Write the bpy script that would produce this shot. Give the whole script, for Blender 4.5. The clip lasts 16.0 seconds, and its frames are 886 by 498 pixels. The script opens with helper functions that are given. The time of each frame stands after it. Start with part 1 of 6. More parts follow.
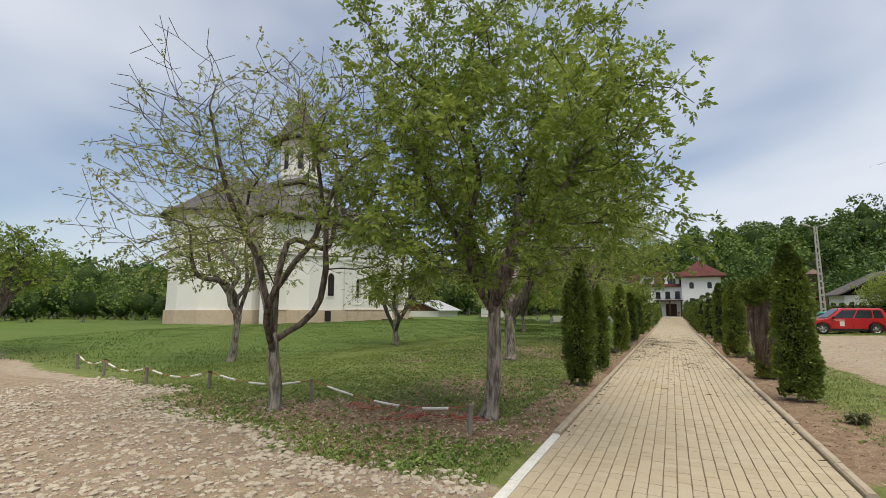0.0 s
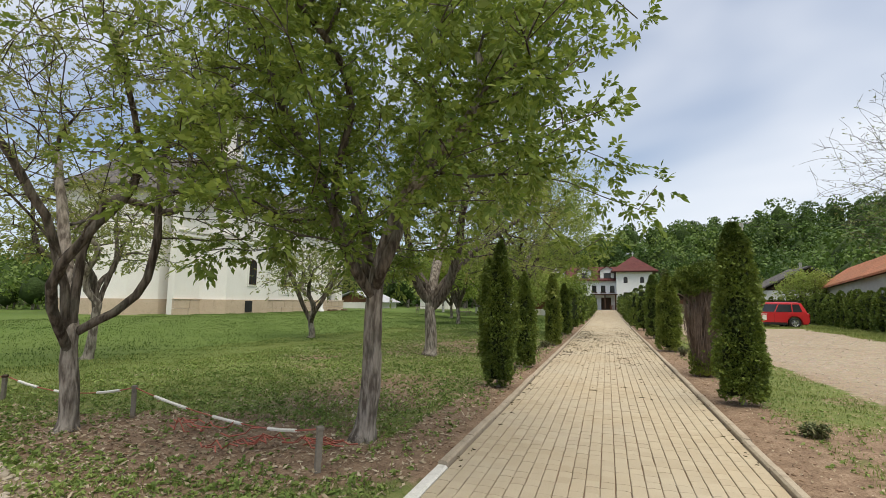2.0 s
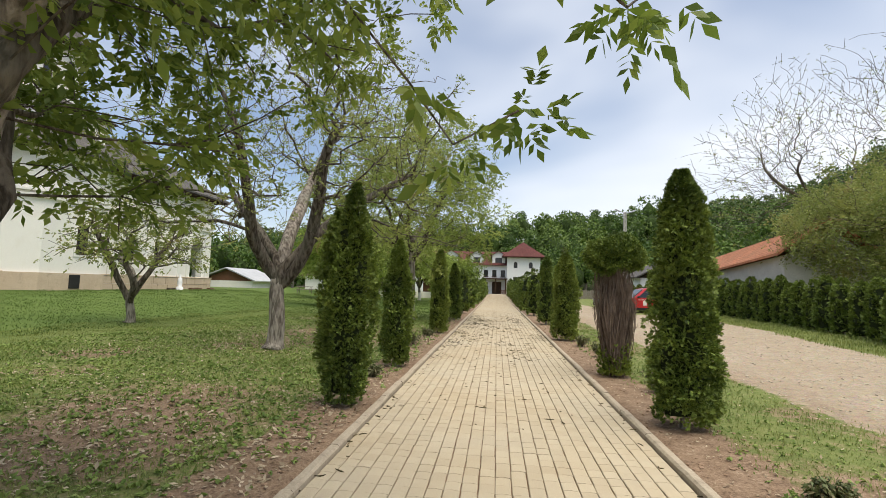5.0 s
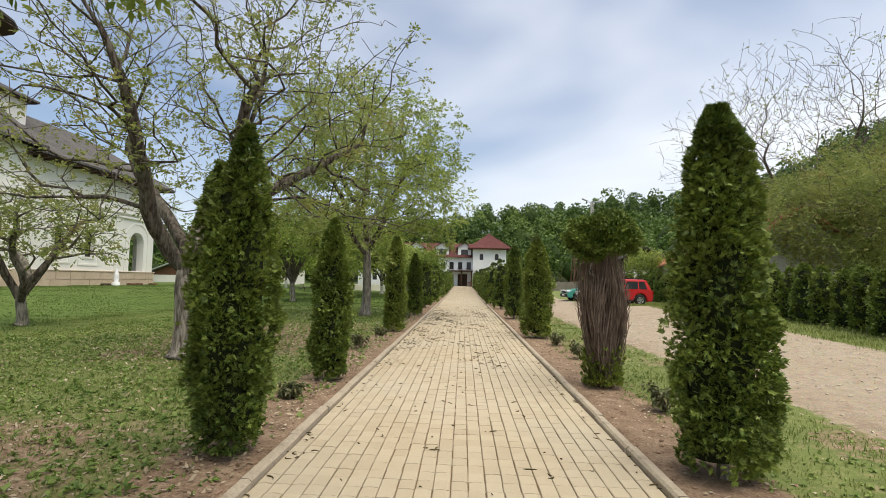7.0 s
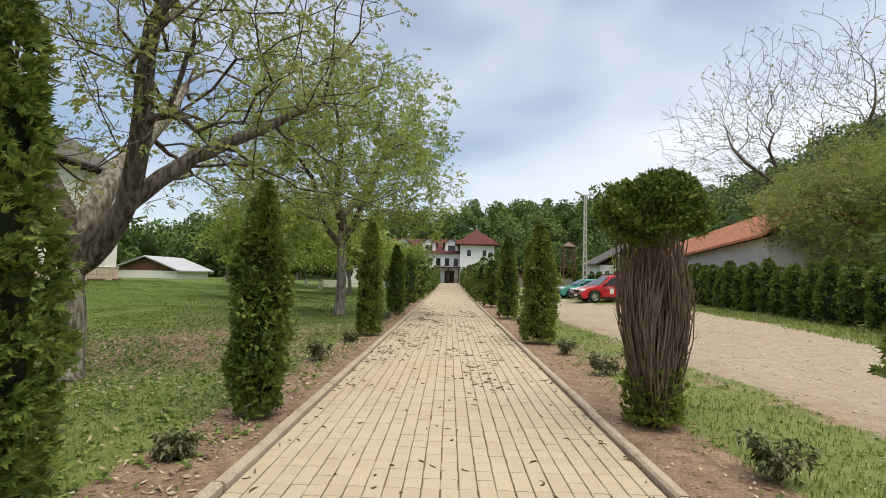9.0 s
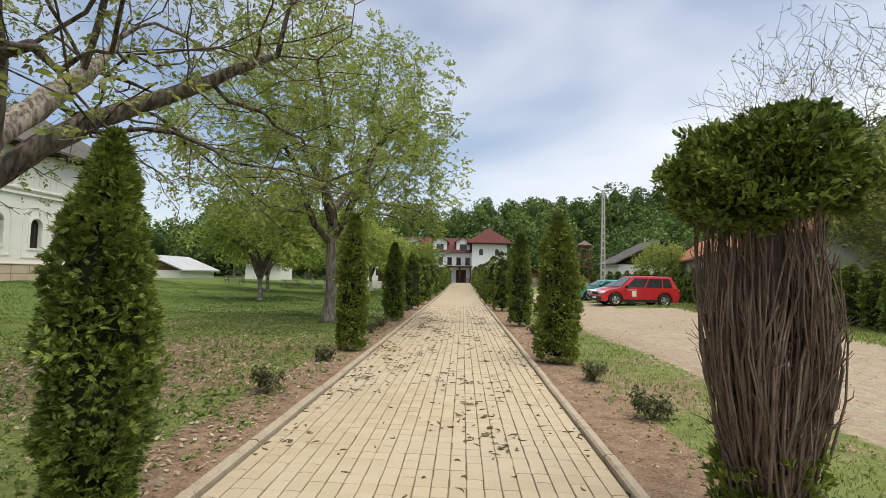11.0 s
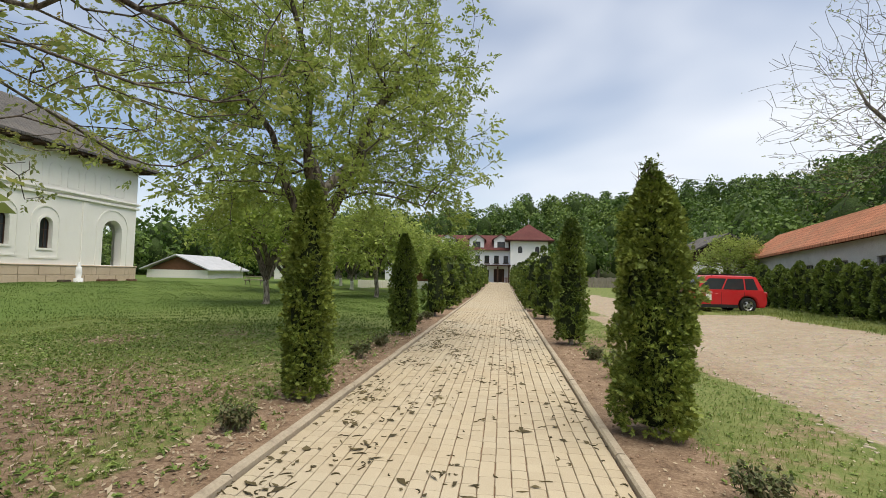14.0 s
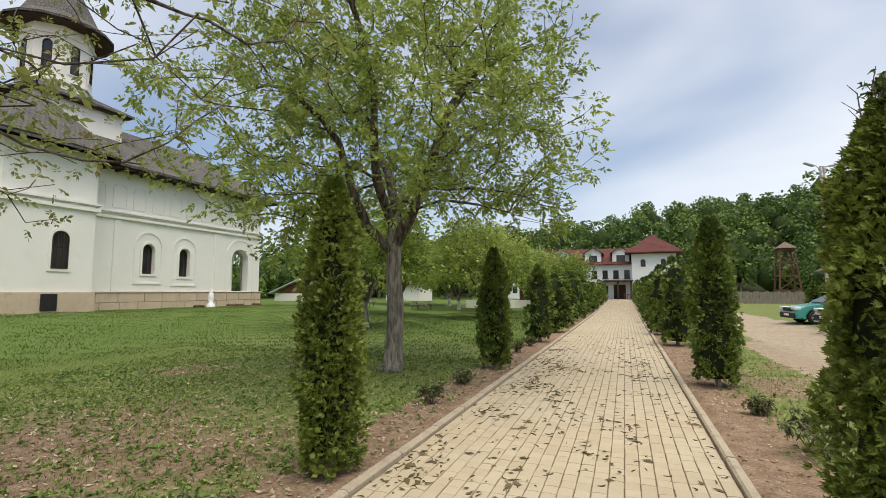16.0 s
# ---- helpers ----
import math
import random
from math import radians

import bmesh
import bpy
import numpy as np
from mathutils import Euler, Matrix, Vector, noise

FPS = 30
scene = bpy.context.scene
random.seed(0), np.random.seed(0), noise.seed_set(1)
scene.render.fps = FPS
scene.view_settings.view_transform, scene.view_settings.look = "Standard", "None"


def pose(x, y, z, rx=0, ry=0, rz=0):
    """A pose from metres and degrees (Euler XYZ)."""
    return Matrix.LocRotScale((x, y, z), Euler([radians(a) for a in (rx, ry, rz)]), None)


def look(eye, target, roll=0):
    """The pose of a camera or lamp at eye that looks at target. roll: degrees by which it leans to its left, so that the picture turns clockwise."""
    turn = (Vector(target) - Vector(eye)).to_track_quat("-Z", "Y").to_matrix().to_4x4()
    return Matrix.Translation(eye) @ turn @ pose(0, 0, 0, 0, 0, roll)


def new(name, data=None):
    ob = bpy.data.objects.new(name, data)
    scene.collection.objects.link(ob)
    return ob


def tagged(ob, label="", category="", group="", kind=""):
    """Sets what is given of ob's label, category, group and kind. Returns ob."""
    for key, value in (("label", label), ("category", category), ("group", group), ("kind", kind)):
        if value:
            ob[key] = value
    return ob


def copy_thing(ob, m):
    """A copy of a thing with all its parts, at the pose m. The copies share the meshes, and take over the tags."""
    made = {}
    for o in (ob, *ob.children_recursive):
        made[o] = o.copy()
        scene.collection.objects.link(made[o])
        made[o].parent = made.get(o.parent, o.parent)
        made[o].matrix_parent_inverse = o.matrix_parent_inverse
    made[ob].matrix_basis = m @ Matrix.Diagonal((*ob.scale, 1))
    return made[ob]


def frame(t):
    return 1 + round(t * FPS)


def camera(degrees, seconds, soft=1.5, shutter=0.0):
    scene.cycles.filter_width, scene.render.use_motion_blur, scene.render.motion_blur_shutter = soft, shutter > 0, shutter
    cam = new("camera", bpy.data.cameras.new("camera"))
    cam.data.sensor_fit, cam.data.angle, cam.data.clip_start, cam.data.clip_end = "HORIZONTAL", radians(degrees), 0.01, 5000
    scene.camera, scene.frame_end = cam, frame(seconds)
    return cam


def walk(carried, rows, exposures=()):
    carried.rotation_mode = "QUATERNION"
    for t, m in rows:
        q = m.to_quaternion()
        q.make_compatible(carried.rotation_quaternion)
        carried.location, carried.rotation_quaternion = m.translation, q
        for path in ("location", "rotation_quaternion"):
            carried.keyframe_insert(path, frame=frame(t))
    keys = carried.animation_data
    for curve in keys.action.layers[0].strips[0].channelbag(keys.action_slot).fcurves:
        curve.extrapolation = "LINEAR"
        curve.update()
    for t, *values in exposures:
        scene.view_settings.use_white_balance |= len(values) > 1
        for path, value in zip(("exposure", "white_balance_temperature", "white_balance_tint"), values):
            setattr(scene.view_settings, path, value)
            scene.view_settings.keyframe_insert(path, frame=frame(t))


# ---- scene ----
# camera and its walk
cam = camera(86.3, 16.0, soft=0.8)
PATH = [
    (0, (-0.022, -1.87, 1.735), (-0.882, -0.081, 1.987), 0.1),
    (0.5, (-0.009, -1.363, 1.698), (-0.852, 0.431, 1.963), 0.1),
    (1, (0.036, -0.789, 1.683), (-0.763, 1.026, 1.942), 0.2),
    (1.5, (0.0, -0.267, 1.65), (-0.733, 1.578, 1.893), 0.4),
    (2, (0.035, 0.315, 1.636), (-0.615, 2.193, 1.858), 0.6),
    (2.5, (-0.005, 0.825, 1.61), (-0.571, 2.732, 1.814), 0.9),
    (3, (-0.017, 1.426, 1.595), (-0.499, 3.358, 1.787), 1.3),
    (3.5, (0.026, 1.907, 1.591), (-0.389, 3.854, 1.778), 1.1),
    (4, (-0.064, 2.538, 1.583), (-0.408, 4.501, 1.761), 1.5),
    (4.5, (-0.028, 3.043, 1.58), (-0.316, 5.015, 1.75), 1.5),
    (5, (-0.087, 3.604, 1.546), (-0.316, 5.585, 1.704), 1.8),
    (7.5, (0.007, 6.061, 1.511), (-0.056, 8.056, 1.639), 1.3),
    (8, (-0.005, 6.657, 1.475), (-0.046, 8.653, 1.6), 1.6),
    (8.5, (-0.054, 7.197, 1.462), (-0.085, 9.193, 1.585), 1.6),
    (9, (-0.032, 7.749, 1.464), (-0.063, 9.745, 1.584), 1.4),
    (11.3, (0.275, 10.238, 1.557), (0.186, 12.232, 1.67), 1.5),
    (11.5, (0.262, 10.584, 1.559), (0.178, 12.579, 1.67), 1.6),
    (12, (0.286, 11.284, 1.545), (0.196, 13.279, 1.656), 1.6),
    (12.5, (0.348, 11.871, 1.552), (0.249, 13.866, 1.663), 1.6),
    (13, (0.374, 12.501, 1.544), (0.25, 14.494, 1.654), 1.5),
    (13.5, (0.427, 13.022, 1.57), (0.256, 15.012, 1.677), 1.5),
    (14, (0.49, 13.561, 1.603), (0.239, 15.542, 1.71), 1.3),
    (14.5, (0.525, 14.037, 1.627), (0.173, 16.003, 1.74), 1.0),
    (15, (0.625, 14.557, 1.666), (0.152, 16.496, 1.793), 0.7),
    (15.5, (0.62, 15.034, 1.663), (0.033, 16.94, 1.81), 0.4),
    (16, (0.645, 15.518, 1.67), (-0.068, 17.378, 1.849), -0.0),
]
walk(cam, [(t, look(eye, target, roll)) for t, eye, target, roll in PATH],
     [(0, 0.07), (2, 0.2), (3.5, 0.32), (5, 0.36), (7.5, 0.32), (16, 0.26)])

# world, sun and exposure
world = bpy.data.worlds.new("world")
scene.world = world
world.use_nodes = True
wn, wl = world.node_tree.nodes, world.node_tree.links
SUN_EL, SUN_AZ = 74.0, 130.0
sky = wn.new("ShaderNodeTexSky")
sky.sky_type = "NISHITA"
sky.sun_disc = False
sky.sun_elevation, sky.sun_rotation = radians(SUN_EL), radians(SUN_AZ)
sky.air_density, sky.dust_density, sky.ozone_density = 1.0, 1.2, 1.4
tc = wn.new("ShaderNodeTexCoord")
mapn = wn.new("ShaderNodeMapping")
mapn.inputs["Scale"].default_value = (1.0, 1.0, 2.3)
mapn.inputs["Rotation"].default_value = (0.0, 0.0, 0.5)
wl.new(tc.outputs["Generated"], mapn.inputs["Vector"])
cl = wn.new("ShaderNodeTexNoise")
cl.inputs["Scale"].default_value, cl.inputs["Detail"].default_value, cl.inputs["Roughness"].default_value = 1.3, 3.5, 0.45
cl.inputs["Distortion"].default_value = 0.25
wl.new(mapn.outputs["Vector"], cl.inputs["Vector"])
ramp = wn.new("ShaderNodeValToRGB")
ramp.color_ramp.elements[0].position, ramp.color_ramp.elements[0].color = 0.38, (0.1, 0.1, 0.1, 1)
ramp.color_ramp.elements[1].position, ramp.color_ramp.elements[1].color = 0.72, (1, 1, 1, 1)
wl.new(cl.outputs["Fac"], ramp.inputs["Fac"])
cloud = wn.new("ShaderNodeRGB")
cloud.outputs[0].default_value = (6.9, 7.15, 7.6, 1)
mixs = wn.new("ShaderNodeMixRGB")
wl.new(ramp.outputs["Color"], mixs.inputs["Fac"])
wl.new(sky.outputs["Color"], mixs.inputs["Color1"])
wl.new(cloud.outputs[0], mixs.inputs["Color2"])
bg = wn["Background"]
bg.inputs["Strength"].default_value = 0.119
wl.new(mixs.outputs["Color"], bg.inputs["Color"])

sun = new("sun", bpy.data.lights.new("sun", "SUN"))
sun.data.energy, sun.data.angle, sun.data.color = 3.5, radians(65), (1.0, 0.91, 0.74)
# the sun stands nearly overhead, veiled by thin cloud
_az, _el = radians(SUN_AZ), radians(SUN_EL)
_d = Vector((math.sin(_az) * math.cos(_el), math.cos(_az) * math.cos(_el), math.sin(_el)))
sun.matrix_basis = look(_d * 200, (0, 0, 0))


# ---------- materials ----------
class Mat:
    """Small wrapper to lay out a node material."""

    def __init__(self, name, rough=0.8, spec=0.3, metal=0.0):
        self.m = bpy.data.materials.new(name)
        self.m.use_nodes = True
        self.n, self.l = self.m.node_tree.nodes, self.m.node_tree.links
        self.b = self.n["Principled BSDF"]
        self.b.inputs["Roughness"].default_value = rough
        self.b.inputs["Specular IOR Level"].default_value = spec
        self.b.inputs["Metallic"].default_value = metal
        self.tc = self.n.new("ShaderNodeTexCoord")

    def noise(self, scale, detail=4, rough=0.55, vec=None, stretch=None):
        v = vec or self.tc.outputs["Object"]
        if stretch:
            mp = self.n.new("ShaderNodeMapping")
            mp.inputs["Scale"].default_value = stretch
            self.l.new(v, mp.inputs["Vector"])
            v = mp.outputs["Vector"]
        t = self.n.new("ShaderNodeTexNoise")
        t.inputs["Scale"].default_value, t.inputs["Detail"].default_value, t.inputs["Roughness"].default_value = scale, detail, rough
        self.l.new(v, t.inputs["Vector"])
        return t.outputs["Fac"]

    def voronoi(self, scale, feature="F1", out="Distance"):
        t = self.n.new("ShaderNodeTexVoronoi")
        t.feature = feature
        t.inputs["Scale"].default_value = scale
        self.l.new(self.tc.outputs["Object"], t.inputs["Vector"])
        return t.outputs[out]

    def ramp(self, fac, *stops):
        r = self.n.new("ShaderNodeValToRGB")
        e = r.color_ramp.elements
        while len(e) < len(stops):
            e.new(0.5)
        for el, (p, c) in zip(e, stops):
            el.position = p
            el.color = (*c, 1) if len(c) == 3 else c
        self.l.new(fac, r.inputs["Fac"])
        return r.outputs["Color"]

    def mix(self, fac, a, b, mode="MIX"):
        x = self.n.new("ShaderNodeMixRGB")
        x.blend_type = mode
        for sock, v in ((x.inputs["Fac"], fac), (x.inputs["Color1"], a), (x.inputs["Color2"], b)):
            if isinstance(v, (int, float)):
                sock.default_value = v
            elif isinstance(v, tuple):
                sock.default_value = (*v, 1)
            else:
                self.l.new(v, sock)
        return x.outputs["Color"]

    def math(self, op, a, b=0.0):
        x = self.n.new("ShaderNodeMath")
        x.operation = op
        for sock, v in zip(x.inputs, (a, b)):
            if isinstance(v, (int, float)):
                sock.default_value = v
            else:
                self.l.new(v, sock)
        return x.outputs[0]

    def attr(self, name):
        a = self.n.new("ShaderNodeAttribute")
        a.attribute_name = name
        return a.outputs["Fac"]

    def island(self):
        return self.n.new("ShaderNodeNewGeometry").outputs["Random Per Island"]

    def rnd(self):
        return self.n.new("ShaderNodeObjectInfo").outputs["Random"]

    def color(self, c):
        if isinstance(c, tuple):
            self.b.inputs["Base Color"].default_value = (*c, 1)
        else:
            self.l.new(c, self.b.inputs["Base Color"])
        return self

    def bump(self, h, strength=0.4, dist=0.02):
        x = self.n.new("ShaderNodeBump")
        x.inputs["Strength"].default_value, x.inputs["Distance"].default_value = strength, dist
        self.l.new(h, x.inputs["Height"])
        self.l.new(x.outputs["Normal"], self.b.inputs["Normal"])
        return self

    def leafy(self, share=0.35):
        """Lets light through thin leaves."""
        t = self.n.new("ShaderNodeBsdfTranslucent")
        src = self.b.inputs["Base Color"].links[0].from_socket
        self.l.new(src, t.inputs["Color"])
        x = self.n.new("ShaderNodeMixShader")
        x.inputs[0].default_value = share
        self.l.new(self.b.outputs[0], x.inputs[1])
        self.l.new(t.outputs[0], x.inputs[2])
        self.l.new(x.outputs[0], self.n["Material Output"].inputs["Surface"])
        return self


def speckled(name, a, b, scale, rough=0.85, bump=0.3, fine=None, dist=0.02, spec=0.25, dirt=None):
    m = Mat(name, rough, spec)
    big, small = m.noise(scale, 4), m.noise(fine or scale * 9, 5, 0.65)
    c = m.ramp(big, (0.3, a), (0.7, b))
    c = m.mix(0.35, c, m.ramp(small, (0.25, tuple(x * 0.6 for x in a)), (0.75, tuple(min(1, x * 1.25) for x in b))))
    if dirt:
        c = m.mix(m.ramp(m.noise(scale * 2.3, 6, 0.7), (0.55, (0, 0, 0)), (0.72, (0.6, 0.6, 0.6))), c, dirt)
    m.color(c)
    m.bump(small, bump, dist)
    return m.m


def leaf_mat(name, dark, mid, light, share=0.35, rough=0.55, odd=None, patch=1.3):
    m = Mat(name, rough, 0.35)
    c = m.ramp(m.island(), (0.0, dark), (0.5, mid), (1.0, light))
    c = m.mix(m.ramp(m.noise(patch, 3), (0.35, (0, 0, 0)), (0.65, (0.75, 0.75, 0.75))), c, m.ramp(m.noise(patch * 0.37, 2), (0.4, dark), (0.6, light)))
    if odd:
        c = m.mix(m.ramp(m.noise(0.9, 2), (0.58, (0, 0, 0)), (0.7, (0.8, 0.8, 0.8))), c, odd)
    m.color(c)
    m.leafy(share)
    return m.m


M = {}
M["walnut_leaf"] = leaf_mat("walnut_leaf", (0.085, 0.14, 0.02), (0.19, 0.27, 0.042), (0.34, 0.41, 0.085), 0.45)
M["young_leaf"] = leaf_mat("young_leaf", (0.144, 0.192, 0.048), (0.228, 0.276, 0.066), (0.336, 0.348, 0.108), 0.45, odd=(0.264, 0.204, 0.072))
M["pale_leaf"] = leaf_mat("pale_leaf", (0.15, 0.21, 0.04), (0.27, 0.35, 0.07), (0.43, 0.5, 0.13), 0.45, odd=(0.28, 0.31, 0.08))
M["thuja"] = leaf_mat("thuja", (0.03, 0.055, 0.009), (0.12, 0.185, 0.028), (0.28, 0.35, 0.065), 0.2, 0.6)
M["thuja_light"] = leaf_mat("thuja_light", (0.045, 0.076, 0.01), (0.155, 0.215, 0.03), (0.33, 0.385, 0.075), 0.2, 0.6)
# near-black: the shade deep inside the thujas as a colour; also planter soil
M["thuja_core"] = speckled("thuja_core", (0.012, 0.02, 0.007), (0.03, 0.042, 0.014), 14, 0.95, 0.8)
M["dry_twig"] = speckled("dry_twig", (0.08, 0.055, 0.043), (0.25, 0.19, 0.15), 9, 0.9, 0.3)
M["forest_leaf"] = leaf_mat("forest_leaf", (0.024, 0.056, 0.010), (0.065, 0.13, 0.021), (0.13, 0.205, 0.035), 0.25, 0.6, patch=0.16)
M["forest_leaf_b"] = leaf_mat("forest_leaf_b", (0.036, 0.075, 0.013), (0.09, 0.16, 0.026), (0.17, 0.24, 0.045), 0.25, 0.6, patch=0.16)
M["blossom"] = leaf_mat("blossom", (0.5, 0.5, 0.42), (0.65, 0.65, 0.58), (0.8, 0.8, 0.75), 0.3)
M["grass"] = leaf_mat("grass", (0.115, 0.165, 0.036), (0.2, 0.25, 0.06), (0.31, 0.33, 0.11), 0.35)
M["lush_grass"] = leaf_mat("lush_grass", (0.06, 0.105, 0.02), (0.10, 0.16, 0.032), (0.15, 0.21, 0.05), 0.35)
M["litter_leaf"] = leaf_mat("litter_leaf", (0.19, 0.145, 0.09), (0.36, 0.285, 0.185), (0.54, 0.46, 0.34), 0.1, 0.85)
M["weed"] = leaf_mat("weed", (0.11, 0.18, 0.04), (0.2, 0.29, 0.068), (0.31, 0.39, 0.11), 0.3)
M["rose_leaf"] = leaf_mat("rose_leaf", (0.07, 0.10, 0.035), (0.13, 0.165, 0.06), (0.2, 0.15, 0.09), 0.2)
M["fallen"] = leaf_mat("fallen", (0.045, 0.036, 0.016), (0.09, 0.07, 0.03), (0.16, 0.125, 0.06), 0.05, 0.8)


def bark(name, a, b):
    m = Mat(name, 0.92, 0.15)
    ridges = m.noise(7, 4, 0.55, stretch=(2.4, 2.4, 0.5))
    c = m.ramp(ridges, (0.40, a), (0.50, tuple((p + q) / 2 for p, q in zip(a, b))), (0.60, b))
    c = m.mix(m.ramp(m.noise(2.2, 4), (0.5, (0, 0, 0)), (0.75, (0.4, 0.4, 0.4))), c, (0.20, 0.21, 0.16))
    m.color(c)
    m.bump(ridges, 1.0, 0.06)
    return m.m


M["bark"] = bark("bark", (0.12, 0.1, 0.082), (0.36, 0.32, 0.275))
M["bark_pale"] = bark("bark_pale", (0.13, 0.115, 0.095), (0.31, 0.28, 0.235))
# darker bark copy: crown shade on limbs and twigs put into the colour
M["bark_shaded"] = bark("bark_shaded", (0.045, 0.036, 0.028), (0.15, 0.128, 0.105))
M["whitewash"] = speckled("whitewash", (0.62, 0.61, 0.57), (0.78, 0.77, 0.73), 6, dirt=(0.35, 0.31, 0.26))
M["kerb"] = speckled("kerb", (0.30, 0.25, 0.19), (0.44, 0.38, 0.29), 3, 0.9, 0.4, 40, dirt=(0.2, 0.16, 0.12))
M["kerb_white"] = speckled("kerb_white", (0.55, 0.54, 0.5), (0.72, 0.71, 0.67), 3, 0.85, 0.3, 40, dirt=(0.38, 0.34, 0.28))
M["plaster"] = speckled("plaster", (0.86, 0.825, 0.755), (0.91, 0.88, 0.81), 0.6, 0.9, 0.15, 25, dirt=(0.76, 0.72, 0.64))
M["plaster_white"] = speckled("plaster_white", (0.76, 0.77, 0.79), (0.82, 0.82, 0.83), 0.5, 0.9, 0.1, 25, dirt=(0.7, 0.69, 0.66))
M["plinth"] = speckled("plinth", (0.52, 0.40, 0.29), (0.64, 0.52, 0.39), 1.2, 0.9, 0.3, 20, dirt=(0.33, 0.25, 0.18))
M["stone_dark"] = speckled("stone_dark", (0.36, 0.30, 0.24), (0.46, 0.39, 0.31), 1.0, 0.9, 0.3, 20)
M["wood_dark"] = speckled("wood_dark", (0.035, 0.02, 0.013), (0.075, 0.042, 0.026), 4, 0.7, 0.4, 30)
M["wood_brown"] = speckled("wood_brown", (0.11, 0.05, 0.028), (0.19, 0.09, 0.05), 3, 0.75, 0.4, 30)
M["wood_grey"] = speckled("wood_grey", (0.16, 0.14, 0.115), (0.28, 0.25, 0.21), 3, 0.85, 0.4, 30)
M["concrete"] = speckled("concrete", (0.36, 0.35, 0.32), (0.5, 0.49, 0.45), 1.5, 0.9, 0.3, 30, dirt=(0.25, 0.24, 0.21))
M["stucco_old"] = speckled("stucco_old", (0.42, 0.40, 0.37), (0.6, 0.58, 0.54), 0.9, 0.9, 0.4, 18, dirt=(0.3, 0.27, 0.23))
M["limestone"] = speckled("limestone", (0.30, 0.25, 0.185), (0.52, 0.46, 0.37), 5, 0.9, 0.5, 30)
M["metal_sheet"] = speckled("metal_sheet", (0.34, 0.35, 0.37), (0.48, 0.49, 0.51), 1.0, 0.45, 0.1, 20)
M["iron"] = speckled("iron", (0.10, 0.05, 0.035), (0.17, 0.085, 0.055), 3, 0.6, 0.2, 30)
M["tape_red"] = speckled("tape_red", (0.34, 0.09, 0.065), (0.44, 0.15, 0.11), 6, 0.6, 0.1)
M["tape_white"] = speckled("tape_white", (0.72, 0.70, 0.62), (0.82, 0.8, 0.74), 6, 0.6, 0.1)


def roof_mat(name, a, b, course, streak):
    m = Mat(name, 0.85, 0.2)
    w = m.n.new("ShaderNodeTexBrick")
    w.inputs["Scale"].default_value = 1.0
    w.inputs["Brick Width"].default_value, w.inputs["Row Height"].default_value, w.inputs["Mortar Size"].default_value = course * 0.8, course, course * 0.06
    w.inputs["Color1"].default_value, w.inputs["Color2"].default_value, w.inputs["Mortar"].default_value = (*a, 1), (*b, 1), (*[x * 0.35 for x in a], 1)
    m.l.new(m.n.new("ShaderNodeUVMap").outputs["UV"], w.inputs["Vector"])
    c = m.mix(m.ramp(m.noise(0.7, 5, 0.65), (0.45, (0, 0, 0)), (0.75, (0.6, 0.6, 0.6))), w.outputs["Color"], streak)
    m.color(c)
    m.bump(w.outputs["Fac"], -0.6, 0.03)
    return m.m


M["roof_slate"] = roof_mat("roof_slate", (0.085, 0.080, 0.078), (0.125, 0.118, 0.112), 0.3, (0.16, 0.14, 0.12))
M["roof_red"] = roof_mat("roof_red", (0.105, 0.036, 0.034), (0.145, 0.05, 0.046), 0.34, (0.1, 0.045, 0.042))
M["roof_orange"] = roof_mat("roof_orange", (0.42, 0.16, 0.085), (0.52, 0.225, 0.125), 0.32, (0.2, 0.14, 0.085))
M["roof_brown"] = roof_mat("roof_brown", (0.16, 0.11, 0.09), (0.22, 0.15, 0.12), 0.3, (0.2, 0.16, 0.12))

g = Mat("window_glass", 0.06, 0.5)
g.color(g.ramp(g.noise(0.8), (0.3, (0.018, 0.02, 0.024)), (0.7, (0.04, 0.045, 0.05))))
M["glass"] = g.m


def paint(name, c, rough=0.3, coat=0.6):
    m = Mat(name, rough, 0.5)
    m.color(m.mix(m.math("MULTIPLY", m.noise(3, 4), 0.12), c, (0.3, 0.26, 0.2)))
    m.b.inputs["Coat Weight"].default_value = coat
    m.b.inputs["Coat Roughness"].default_value = 0.08
    return m.m


M["car_red"] = paint("car_red", (0.55, 0.012, 0.02))
M["car_teal"] = paint("car_teal", (0.05, 0.32, 0.27))
M["car_pale"] = paint("car_pale", (0.42, 0.52, 0.58))
M["black_plastic"] = speckled("black_plastic", (0.018, 0.018, 0.018), (0.03, 0.03, 0.03), 5, 0.6, 0.1)
M["rubber"] = speckled("rubber", (0.02, 0.02, 0.02), (0.035, 0.034, 0.032), 8, 0.85, 0.3)
mm = Mat("alloy", 0.35, 0.5, 0.9)
mm.color(mm.ramp(mm.noise(9), (0.3, (0.5, 0.5, 0.5)), (0.7, (0.65, 0.65, 0.65))))
M["alloy"] = mm.m
M["lamp_clear"] = speckled("lamp_clear", (0.6, 0.62, 0.64), (0.75, 0.76, 0.78), 9, 0.15, 0.05, spec=0.6)
M["lamp_red"] = speckled("lamp_red", (0.35, 0.01, 0.01), (0.45, 0.02, 0.02), 9, 0.2, 0.05, spec=0.6)
M["emblem"] = speckled("emblem", (0.7, 0.68, 0.62), (0.8, 0.78, 0.72), 9, 0.5, 0.05)
M["light_blue"] = speckled("light_blue", (0.45, 0.55, 0.7), (0.6, 0.68, 0.8), 4, 0.6, 0.1)

